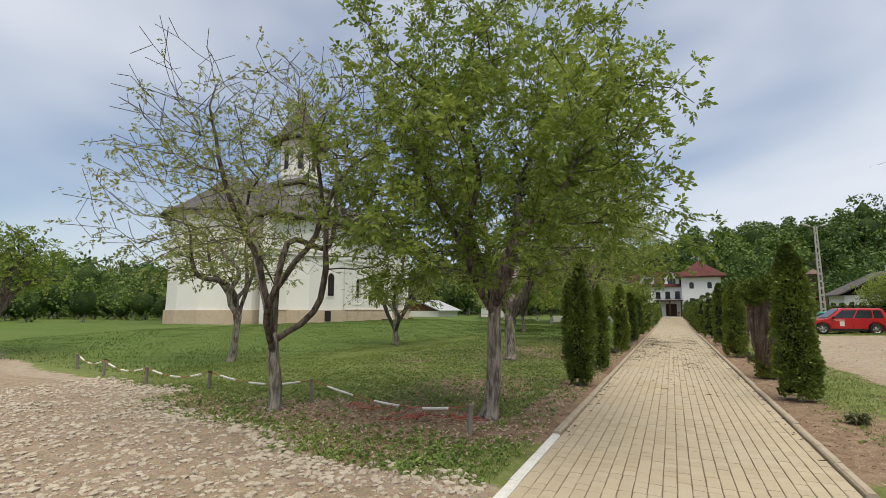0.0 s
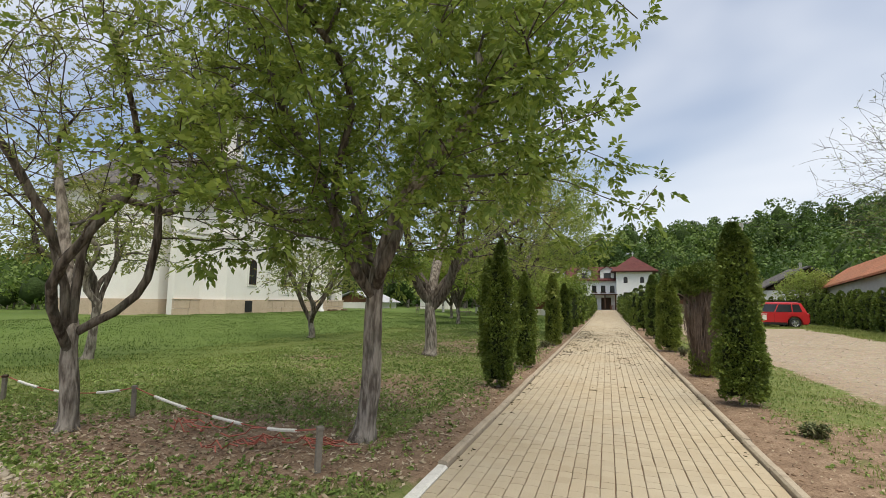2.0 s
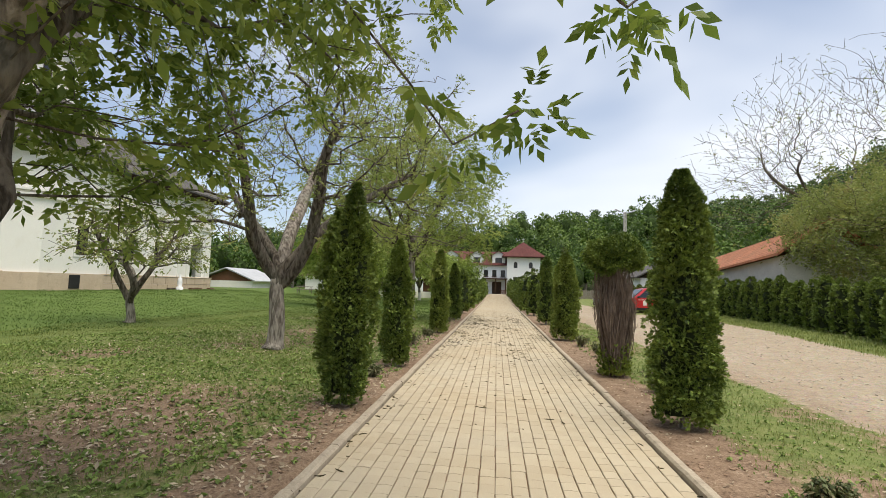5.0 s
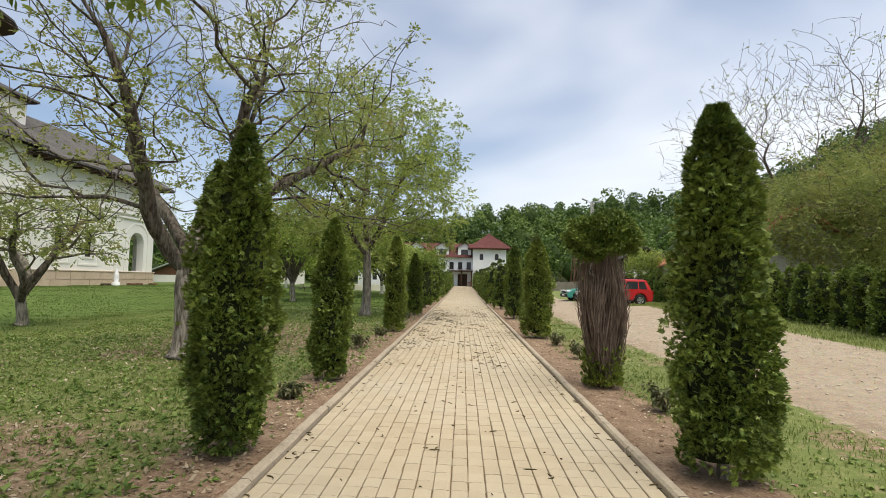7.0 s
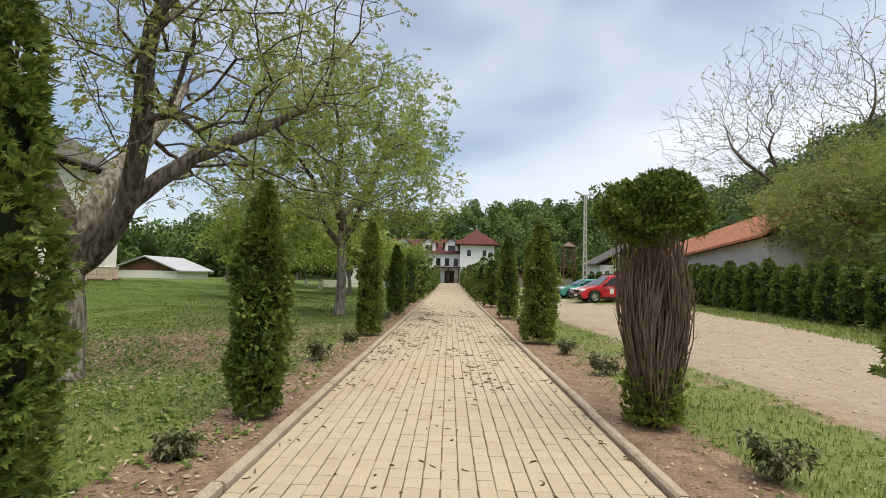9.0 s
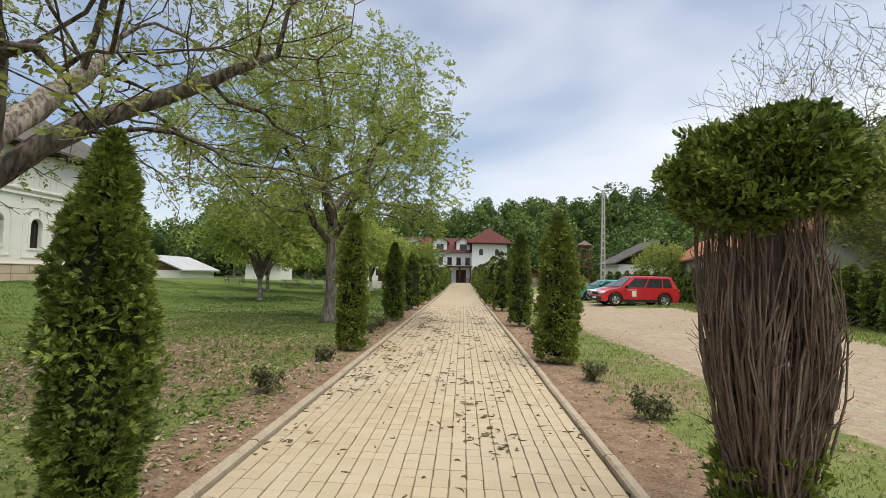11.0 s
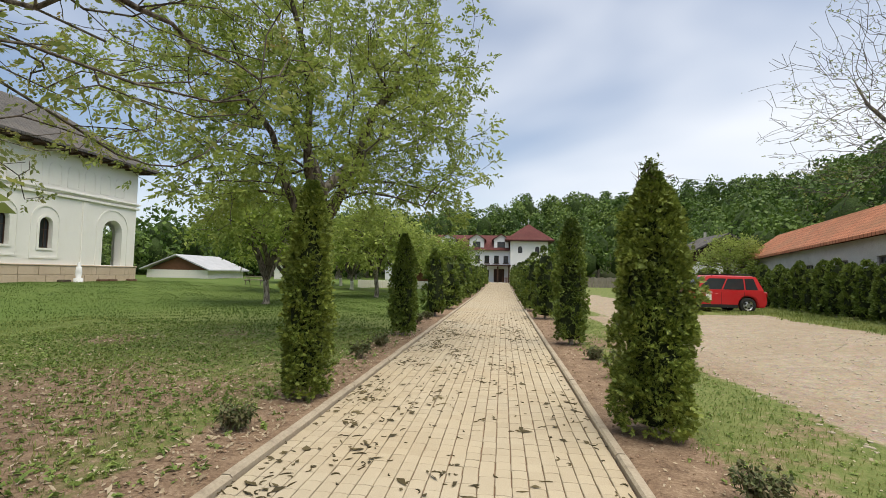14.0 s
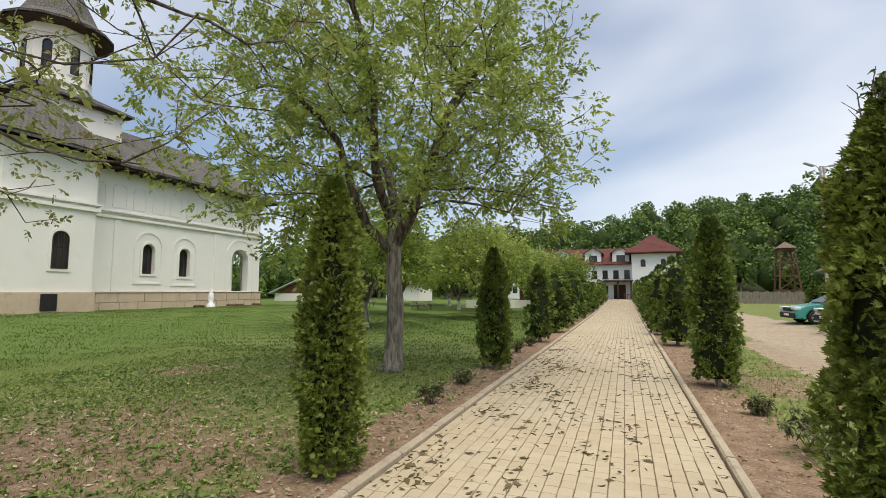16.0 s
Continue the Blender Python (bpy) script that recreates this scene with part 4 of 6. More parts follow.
    ax = unit(np.stack([np.cos(a), np.sin(a), rng.uniform(0.6, 2.5, n)], -1))
    s = rng.uniform(0.04, 0.09, n)
    q = [leaflets(rng, c, ax + rng.normal(size=(n, 3)) * 0.35, s, s * 0.4, 0.02) for _ in range(4)]
    part("foot_growth", quads_mesh("foot_growth", np.concatenate(q), M["thuja_light"]), None, T)


dead_thuja(2.1, 12.75)

# clipped thuja hedge plants by the car park, each a plant of its own
hedge = thuja(12.3, 18.0, 2.15, 0.42, 21, 2000, 0.11, "thuja", "small columnar thuja in the clipped hedge row", "thuja hedge by the car park", blunt=True, fan=4)
hedge2 = thuja(12.4, 19.0, 2.2, 0.41, 22, 2000, 0.11, "thuja", "small columnar thuja in the clipped hedge row", "thuja hedge by the car park", blunt=True, fan=4)
for i in range(26):
    y = 20.0 + i * 0.98
    x = 13.3 + 0.1 * (y - 28) + rnd.uniform(-0.08, 0.08)
    copy_thing((hedge, hedge2)[i % 2], pose(x, y, float(ground_z(x, y)) - 0.03, 0, 0, rnd.uniform(0, 360)) @ Matrix.Diagonal((1, 1, rnd.uniform(0.88, 1.08), 1)))
for i in range(8):
    x, y = 14.8 - i * 0.4, 46.0 + i * 0.95
    copy_thing((hedge, hedge2)[i % 2], pose(x, y, float(ground_z(x, y)) - 0.03, 0, 0, rnd.uniform(0, 360)) @ Matrix.Diagonal((1, 1, 0.95, 1)))


# ---------- the church ----------
def church():
    C = thing("church", "white plastered monastery church with dark shingle roofs", "church", pose(0, 0, 0.35))
    wx, cx = -28.3, -33.9
    y0, y1, H = 25.3, 47.4, 8.95
    # long wall facing the lawn: local x runs along +y
    side = pose(wx, y0, 0, 0, 0, 90)
    holes = [(12.05, 2.45, 0.85, 1.95, True), (14.75, 2.35, 0.85, 1.95, True), (19.95, 1.35, 1.75, 3.35, True)]
    w = part("wall", wall_bm(y1 - y0, H, 0.6, holes), M["plaster"], C)
    w.matrix_basis = side
    for h in holes[:2]:
        window(C, side, *h, depth=0.3, surround=0.14, bars=2)
    for h in holes:
        s = part("moulding", ring_bm(h[0], h[1] - 0.55, h[2] + 0.9, h[3] + 1.25, True, -0.05, 0.02, 0.12), M["plaster"], C)
        s.matrix_basis = side
    s = part("sill", box(18.9, 21.0, -0.12, 0.62, 1.22, 1.35, 0.02), M["plaster"], C)
    s.matrix_basis = side
    other = pose(cx * 2 - wx, y1, 0, 0, 0, -90)
    w = part("wall", wall_bm(y1 - y0, H, 0.6, [(2.15, 1.35, 1.75, 3.35, True)]), M["plaster"], C)
    w.matrix_basis = other
    W = 2 * (wx - cx)
    # the porch end, and the wall between porch and nave
    w = part("wall", wall_bm(W - 1.2, H, 0.6, [(W / 2 - 0.6, 0.1, 2.6, 4.2, True), (1.6, 1.35, 1.5, 3.2, True), (W - 2.8, 1.35, 1.5, 3.2, True)]), M["plaster"], C)
    w.matrix_basis = pose(wx - 0.6, y1, 0, 0, 0, 180)
    w = part("wall", wall_bm(W - 1.2, H, 0.5, [(W / 2 - 0.6, 0.1, 1.8, 3.0, True)]), M["plaster"], C)
    w.matrix_basis = pose(cx * 2 - wx + 0.6, y1 - 4.6, 0)
    part("porch_floor", box(cx * 2 - wx + 0.7, wx - 0.7, y1 - 4.5, y1 - 0.7, -0.5, 0.12), M["stone_dark"], C)
    part("porch_ceiling", box(cx * 2 - wx + 0.62, wx - 0.62, y1 - 4.0, y1 - 0.62, 6.2, 6.4), M["plaster"], C)
    # buttress-like flat strips and cornices
    for yy in (9.9, 17.5):
        s = part("pilaster", box(yy - 0.2, yy + 0.2, -0.09, 0.05, 0.9, 5.7, 0.02), M["plaster"], C)
        s.matrix_basis = side
    for z, d, t in ((5.75, 0.16, 0.16), (6.1, 0.22, 0.12), (6.02, 0.12, 0.1)):
        s = part("cornice", box(-0.1, y1 - y0 + d, -d, 0.06, z, z + t, 0.02), M["plaster"], C)
        s.matrix_basis = side
        s = part("cornice", box(wx + d - W - d, wx + 0.02, y1 - 0.05, y1 + d - 0.01, z, z + t, 0.02), M["plaster"], C)
    # frieze of small blind arches under the eaves
    for i in range(16):
        s = part("blind_arch", ring_bm(0.9 + i * 1.3, 6.55, 0.75, 1.35, True, -0.04, 0.03, 0.09), M["plaster"], C)
        s.matrix_basis = side
    # stone plinth in courses
    rr = random.Random(8)
    for row in range(3):
        u = -0.05
        while u < y1 - y0:
            L = min(rr.uniform(1.1, 1.9), y1 - y0 + 0.12 - u)
            s = part("stone", box(u + 0.015, u + L - 0.015, -0.14 - rr.uniform(0, 0.015), 0.08, -0.5 + row * 0.58, 0.07 + row * 0.58 - 0.012, 0.012), M["plinth"], C)
            s.matrix_basis = side
            u += L
    s = part("plinth_cap", box(-0.1, y1 - y0 + 0.18, -0.19, 0.06, 1.24, 1.32, 0.02), M["plinth"], C)
    s.matrix_basis = side
    part("terrace", box(wx + 0.25, wx + 1.9, 36.5, 46.5, -0.6, 0.1, 0.03), M["concrete"], C, "low pale concrete terrace along the plinth")
    # side apse: five-sided bay with its own roof
    ax, ay, ar = wx - 0.6, 30.9, 4.05
    for z0, z1, o, mt, nm in ((1.28, H - 0.01, 0.0, "plaster", "side_apse"), (-0.5, 1.28, 0.13, "plinth", "apse_plinth"), (5.75, 5.95, 0.16, "plaster", "cornice"), (6.1, 6.22, 0.2, "plaster", "cornice")):
        bm = bmesh.new()
        pts = [(ax, ay - ar - o), (ax + 1.9 + o, ay - 2.2 - o), (ax + 1.9 + o, ay + 2.2 + o), (ax, ay + 2.9 + o)]
        lo = [bm.verts.new((px, py, z0)) for px, py in pts]
        hi = [bm.verts.new((px, py, z1)) for px, py in pts]
        for k in range(4):
            bm.faces.new((lo[k], lo[(k + 1) % 4], hi[(k + 1) % 4], hi[k]))
        bm.faces.new(lo[::-1])
        bm.faces.new(hi)
        bmesh.ops.recalc_face_normals(bm, faces=bm.faces[:])
        part(nm, bm, M[mt], C)
    front = pose(ax + 1.9, ay - 2.2, 0, 0, 0, 90)
    window(C, front, 2.7, 2.5, 0.8, 2.0, True, depth=-0.03, surround=0.14, bars=2)
    v = part("vent", box(1.9, 2.65, -0.2, -0.1, 0.33, 1.2, 0.02), M["black_plastic"], C, "dark basement opening in the plinth")
    v.matrix_basis = front
    V = [(ax - 0.6, ay - ar - 1.0, H - 0.1), (ax + 2.8, ay - 2.8, H - 0.1), (ax + 2.8, ay + 2.8, H - 0.1), (ax - 0.6, ay + ar + 1.0, H - 0.1), (ax - 0.9, ay + 0.6, H + 3.4)]
    part("apse_roof", roof_mesh("apse_roof", V, [(0, 1, 4), (1, 2, 4), (2, 3, 4)], M["roof_slate"], 0.16), None, C)
    # altar apse
    part("altar_apse", drum_bm(cx, 26.2, 4.3, -0.5, H, 14), M["plaster"], C)
    part("apse_plinth", drum_bm(cx, 26.2, 4.45, -0.5, 1.28, 14), M["plinth"], C)
    for z, d in ((5.75, 0.16), (6.1, 0.2)):
        part("cornice", drum_bm(cx, 26.2, 4.3 + d, z, z + 0.14, 14), M["plaster"], C)
    part("altar_roof", cone_mesh("altar_roof", cx, 26.2, 5.2, H - 0.15, 12.8, M["roof_slate"], 14), None, C)
    # nave roof and its boarded eave
    v, f = hip(cx * 2 - wx - 1.1, wx + 1.1, 25.0, y1 + 1.1, H - 0.12, 13.0, 3.0, 3.2)
    part("roof", roof_mesh("roof", v, f, M["roof_slate"], 0.16), None, C)
    part("eave_soffit", box(cx * 2 - wx - 1.0, wx + 1.0, 25.2, y1 + 1.0, H - 0.2, H - 0.13), M["wood_dark"], C)
    for i in range(29):
        yy = y0 + i * 0.8
        part("rafter_end", box(wx, wx + 1.02, yy - 0.06, yy + 0.06, H - 0.32, H - 0.205), M["wood_dark"], C)
    # the tower: square base, eight-sided drum, tall pointed roof, cross
    for tx, ty, b1, d1, e1 in ((cx, 34.4, 13.3, 18.2, 23.0),):
        part("tower_base", box(tx - 2.7, tx + 2.7, ty - 2.7, ty + 2.7, 10.2, b1), M["plaster"], C)
        v, f = hip(tx - 3.2, tx + 3.2, ty - 3.2, ty + 3.2, b1 - 0.1, b1 + 1.6, 3.15, 3.15)
        part("tower_skirt_roof", roof_mesh("tower_skirt_roof", v, f, M["roof_slate"], 0.14), None, C)
        part("skirt_soffit", box(tx - 3.1, tx + 3.1, ty - 3.1, ty + 3.1, b1 - 0.17, b1 - 0.11), M["wood_dark"], C)
        part("tower_drum", drum_bm(tx, ty, 1.95, b1, d1, 8), M["plaster"], C)
        for z in (b1 + 1.2, d1 - 0.7):
            part("cornice", drum_bm(tx, ty, 2.08, z, z + 0.14, 8), M["plaster"], C)
        part("tower_soffit", drum_bm(tx, ty, 2.95, d1 - 0.06, d1, 16), M["wood_dark"], C)
        part("tower_roof", cone_mesh("tower_roof", tx, ty, 3.05, d1 - 0.02, e1, M["roof_slate"], 16, 0.8), None, C)
        for k in range(8):
            a = k * 45
            mt = pose(tx, ty, 0, 0, 0, a) @ pose(0, -1.95 * math.cos(math.pi / 8), 0)
            window(C, mt, 0, b1 + 1.9, 0.5, 1.9, True, depth=-0.04, bars=0, surround=0.1)
        cross = box(tx - 0.04, tx + 0.04, ty - 0.04, ty + 0.04, e1 - 0.1, e1 + 1.3)
        box(tx - 0.04, tx + 0.04, ty - 0.35, ty + 0.35, e1 + 0.75, e1 + 0.83, bm=cross)
        part("cross", cross, M["iron"], C)
    return C


church()


# ---------- the guest house at the end of the path ----------
def guest_house():
    z = 0.45
    C = thing("guest_house", "white guest house with red tiled roofs and dormers", "house", pose(0, 0, z))
    # corner tower block
    x0, x1, y0, y1, H = 1.75, 7.9, 93.0, 99.2, 7.05
    holes = [(1.6, 4.95, 0.7, 1.15, True), (4.4, 4.95, 0.7, 1.15, True), (1.6, 2.1, 0.8, 1.15, False), (4.4, 2.1, 0.8, 1.15, False)]
    fr = pose(x0, y0, 0)
    w = part("wall", wall_bm(x1 - x0, H, 0.4, holes), M["plaster_white"], C)
    w.matrix_basis = fr
    for h in holes:
        window(C, fr, *h, depth=0.12)
    for mt, L in ((pose(x0, y1, 0, 0, 0, -90), y1 - y0 - 0.4), (pose(x1, y0 + 0.4, 0, 0, 0, 90), y1 - y0 - 0.4), (pose(x1, y1 + 0.4, 0, 0, 0, 180), x1 - x0)):
        w = part("wall", wall_bm(L, H, 0.4), M["plaster_white"], C)
        w.matrix_basis = mt
    v, f = hip(x0 - 0.95, x1 + 0.95, y0 - 0.95, y1 + 0.95, H - 0.05, 10.0, 4.0, 4.0)
    part("tower_roof", roof_mesh("tower_roof", v, f, M["roof_red"]), None, C)
    part("soffit", box(x0 - 0.85, x1 + 0.85, y0 - 0.85, y1 + 0.85, H - 0.13, H - 0.06), M["wood_dark"], C)
    cr = box(4.79, 4.86, 96.0, 96.1, 10.0, 11.0)
    box(4.55, 5.1, 96.02, 96.08, 10.6, 10.68, bm=cr)
    part("cross", cr, M["alloy"], C)
    # long wing
    a0, a1, b0, b1, h2 = -20.0, 1.75, 95.0, 105.0, 5.45
    xs = [1.6 + i * 1.62 for i in range(13)]
    holes = [(x, 3.3, 0.8, 1.25, False) for x in xs] + [(x, 0.9, 0.8, 1.25, False) for x in xs[:-2]] + [(19.9, 0.0, 1.8, 2.3, False)]
    fr = pose(a0, b0, 0)
    w = part("wall", wall_bm(a1 - a0, h2, 0.4, holes), M["plaster_white"], C)
    w.matrix_basis = fr
    for h in holes[:-1]:
        window(C, fr, *h, depth=0.12)
        if h[1] > 3:
            fl = part("sill", box(h[0] - 0.5, h[0] + 0.5, -0.12, 0.05, 3.18, 3.3), M["wood_dark"], C)
            fl.matrix_basis = fr
    d = part("door", pane_bm(19.9, 0, 1.78, 2.28, False, 0.15, 0.06), M["wood_dark"], C)
    d.matrix_basis = fr
    for mt, L in ((pose(a0, b1, 0, 0, 0, -90), b1 - b0 - 0.4), (pose(a1, b1 + 0.4, 0, 0, 0, 180), a1 - a0)):
        w = part("wall", wall_bm(L, h2, 0.4), M["plaster_white"], C)
        w.matrix_basis = mt
    v, f = hip(a0 - 0.6, a1 + 3.0, b0 - 0.6, b1 + 0.6, h2 - 0.05, 8.3, 4.0, 0.1, "x")
    part("roof", roof_mesh("roof", v, f, M["roof_red"]), None, C)
    # dormers with small gables
    for dx in (-18.2, -13.6, -9.0, -4.0, 0.2):
        D = part("dormer", wall_bm(2.5, 2.1, 0.25, [(1.25, 0.45, 1.3, 1.15, False)]), M["plaster_white"], C)
        D.matrix_basis = pose(dx - 1.25, b0 + 0.15, h2 - 0.1)
        window(C, pose(dx - 1.25, b0 + 0.15, h2 - 0.1), 1.25, 0.45, 1.3, 1.15, False, depth=0.1)
        part("dormer_cheek", box(-1.25 + dx, -1.05 + dx, b0 + 0.41, b0 + 4, h2, h2 + 2.0), M["plaster_white"], C)
        part("dormer_cheek", box(1.05 + dx, 1.25 + dx, b0 + 0.41, b0 + 4, h2, h2 + 2.0), M["plaster_white"], C)
        V = [(dx - 1.6, b0 - 0.25, h2 + 1.75), (dx, b0 - 0.25, h2 + 2.75), (dx + 1.6, b0 - 0.25, h2 + 1.75), (dx - 1.6, b0 + 4.6, h2 + 1.75), (dx, b0 + 4.6, h2 + 2.75), (dx + 1.6, b0 + 4.6, h2 + 1.75)]
        part("dormer_roof", roof_mesh("dormer_roof", V, [(0, 1, 4, 3), (1, 2, 5, 4)], M["roof_red"], 0.1), None, C)
        bm = bmesh.new()
        tri = [bm.verts.new((dx - 1.2, b0 + 0.16, h2 + 2.0)), bm.verts.new((dx + 1.2, b0 + 0.16, h2 + 2.0)), bm.verts.new((dx, b0 + 0.16, h2 + 2.72))]
        f0 = bm.faces.new(tri)
        r = bmesh.ops.extrude_face_region(bm, geom=[f0])
        bmesh.ops.translate(bm, verts=[q for q in r["geom"] if isinstance(q, bmesh.types.BMVert)], vec=(0, 0.2, 0))
        bmesh.ops.recalc_face_normals(bm, faces=bm.faces[:])
        part("dormer_gable", bm, M["plaster_white"], C)
    # entrance porch
    part("porch_roof", box(-2.4, 1.9, 92.4, 95.0, 2.75, 2.95, 0.03), M["wood_dark"], C)
    for px in (-2.2, -0.3, 1.55):
        part("porch_post", box(px - 0.12, px + 0.12, 92.55, 92.8, -0.45, 2.75, 0.02), M["wood_dark"], C)
    part("step", box(-2.2, 1.7, 92.2, 95, -0.5, -0.15, 0.02), M["concrete"], C)
    part("step", box(-2.0, 1.5, 92.7, 95, -0.5, 0.0, 0.02), M["concrete"], C)
    for k in range(6):
        part("rail_post", box(0.55 + k * 0.2, 0.63 + k * 0.2, 92.25, 92.33, -0.3, 0.75), M["wood_brown"], C)
    part("rail", box(0.5, 1.7, 92.22, 92.36, 0.75, 0.83), M["wood_brown"], C)
    return C


guest_house()


def simple_house(name, label, x0, x1, y0, y1, h, ridge, wall_mat, roof_mat_name, along="y", over=0.5, holes_w=(), holes_s=(), in0=0.05, in1=0.05, base=0.0, gable_mat="wood_dark", place=None):
    """A plain one-storey building: four walls with openings, gables, roof."""
    C = thing(name, label, "house", place or pose(0, 0, base))
    for mt, L, hs in ((pose(x0, y0, 0), x1 - x0, holes_s), (pose(x0, y1 - 0.3, 0, 0, 0, -90), y1 - y0 - 0.6, holes_w), (pose(x1, y0 + 0.3, 0, 0, 0, 90), y1 - y0 - 0.6, ()), (pose(x1, y1, 0, 0, 0, 180), x1 - x0, ())):
        w = part("wall", wall_bm(L, h, 0.3, hs), M[wall_mat], C)
        w.matrix_basis = mt
        for q in hs:
            window(C, mt, *q, depth=0.12, frame_mat="wood_grey")
    v, f = hip(x0 - over, x1 + over, y0 - over, y1 + over, h - 0.05, ridge, in0, in1, along)
    part("roof", roof_mesh("roof", v, f[:2] if in0 < 0.2 else f, M[roof_mat_name]), None, C)
    if in0 < 0.2:
        for e in (0, 1):
            bm = bmesh.new()
            if along == "y":
                yy = (y0 + 0.02, y1 - 0.22)[e]
                tri = [(x0 + 0.1, yy, h), (x1 - 0.1, yy, h), ((x0 + x1) / 2, yy, ridge - 0.15)]
                vec = (0, 0.2, 0)
            else:
                xx = (x0 + 0.02, x1 - 0.22)[e]
                tri = [(xx, y0 + 0.1, h), (xx, y1 - 0.1, h), (xx, (y0 + y1) / 2, ridge - 0.15)]
                vec = (0.2, 0, 0)
            f0 = bm.faces.new([bm.verts.new(p) for p in tri])
            r = bmesh.ops.extrude_face_region(bm, geom=[f0])
            bmesh.ops.translate(bm, verts=[q for q in r["geom"] if isinstance(q, bmesh.types.BMVert)], vec=vec)
            bmesh.ops.recalc_face_normals(bm, faces=bm.faces[:])
            part("gable", bm, M[gable_mat], C)
    return C


simple_house("farm_building", "long low grey building with a patched orange tile roof", 0.4, 4.2, -19.0, -0.4, 3.93, 5.6, "stucco_old", "roof_orange", over=0.4,
             holes_w=[(2.0 + 3.0 * i, 2.35, 1.0, 0.8, False) for i in range(5)], gable_mat="stucco_old",
             place=pose(16.5, 47.9, -1.0) @ pose(0, 0, 0, 0, 0, -8) @ pose(0, 0, 0, -2.2, 0, 0))
simple_house("house", "small white house with a dark slate gable roof", 13.9, 21.0, 52.0, 56.5, 2.6, 4.7, "plaster_white", "roof_slate",
             holes_s=[(2.2, 1.0, 0.9, 1.1, False)], base=0.4)
simple_house("shed", "low shed with a brown gable and pale metal roof", -38.2, -31.0, 61.0, 68.0, 1.35, 2.9, "plaster", "metal_sheet", "y", 0.5, base=0.1, gable_mat="wood_brown")
simple_house("cottage", "small cottage with a brown tiled roof among trees", -27.0, -22.5, 68.0, 72.0, 2.2, 3.6, "plaster", "roof_brown", "x", base=0.3)
simple_house("gazebo", "brown-roofed garden shelter behind the thujas", -9.5, -5.5, 64.0, 68.0, 2.5, 4.6, "wood_brown", "roof_brown", "x", 1.0, base=0.3, in0=2.4, in1=2.4)
simple_house("hut", "small brown wooden hut beyond the car park", 8.8, 11.0, 78.0, 81.0, 2.0, 2.9, "wood_brown", "roof_brown", "y", base=0.3)


# ---------- wooded hill and far trees ----------
def hill_z(x, y):
    """The slope behind the house, higher to the east, with a low shoulder round the church."""
    b = smoothstep(100, 175, y - 0.05 * np.abs(x)) * (14 + 8 * smoothstep(-40, 40, x) + 6 * smoothstep(30, 90, x))
    e = smoothstep(16, 80, x - 0.1 * (y - 60)) * 23 * smoothstep(28, 62, y)
    w = smoothstep(60, 150, -x) * 9
    return np.maximum(np.maximum(b, e), w) + 0.6 * np.sin(x * 0.07) * np.cos(y * 0.05)


hx = np.linspace(-260, 240, 61)
hy = np.linspace(-20, 330, 44)
HX, HY = np.meshgrid(hx, hy)
HZ = hill_z(HX, HY) - 0.8
nid = np.arange(HX.size).reshape(HX.shape)
HF = np.stack([nid[:-1, :-1], nid[:-1, 1:], nid[1:, 1:], nid[1:, :-1]], -1).reshape(-1, 4)
M["hill"] = speckled("hill", (0.02, 0.035, 0.012), (0.05, 0.06, 0.025), 0.2, 0.95, 0.5, 3)
tagged(new("hill", mesh_of("hill", np.stack([HX, HY, HZ], -1).reshape(-1, 3).tolist(), HF.tolist(), M["hill"], True)), "wooded hillside behind the buildings", "hill", kind="structure")


def clump_tree(rng, h, w, n, leaf):
    """One far broadleaf crown: small leaf sprays over a lumpy dome."""
    lobes = 16
    u0 = unit(rng.normal(size=(lobes, 3)) + np.array([0, 0, 0.35]))
    c = u0 * np.array([w * 0.32, w * 0.32, h * 0.32]) + np.array([0, 0, h * 0.52])
    r = w * rng.uniform(0.13, 0.24, lobes)
    k = rng.integers(0, lobes, n)
    u = unit(u0[k] * 0.8 + rng.normal(size=(n, 3)))
    p = c[k] + u * (r[k] * rng.uniform(0.8, 1.06, n))[:, None]
    s = leaf * rng.uniform(0.6, 1.3, n)
    d = unit(np.cross(u, rng.normal(size=(n, 3))) + u * 0.45)
    sd = unit(np.cross(d, u)) * (s * 0.4)[:, None]
    return np.stack([p, p + d * (s * 0.5)[:, None] + sd, p + d * s[:, None], p + d * (s * 0.5)[:, None] - sd], 1)


_d = bmesh.new()
bmesh.ops.create_icosphere(_d, subdivisions=1, radius=1.0)
DOME = ([v.co[:] for v in _d.verts], [tuple(v.index for v in q.verts) for q in _d.faces])
_d.free()
# dark green for the domes in far crowns: painted shade behind the leaves
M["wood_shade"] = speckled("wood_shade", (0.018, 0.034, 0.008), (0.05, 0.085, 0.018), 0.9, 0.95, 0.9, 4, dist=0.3)


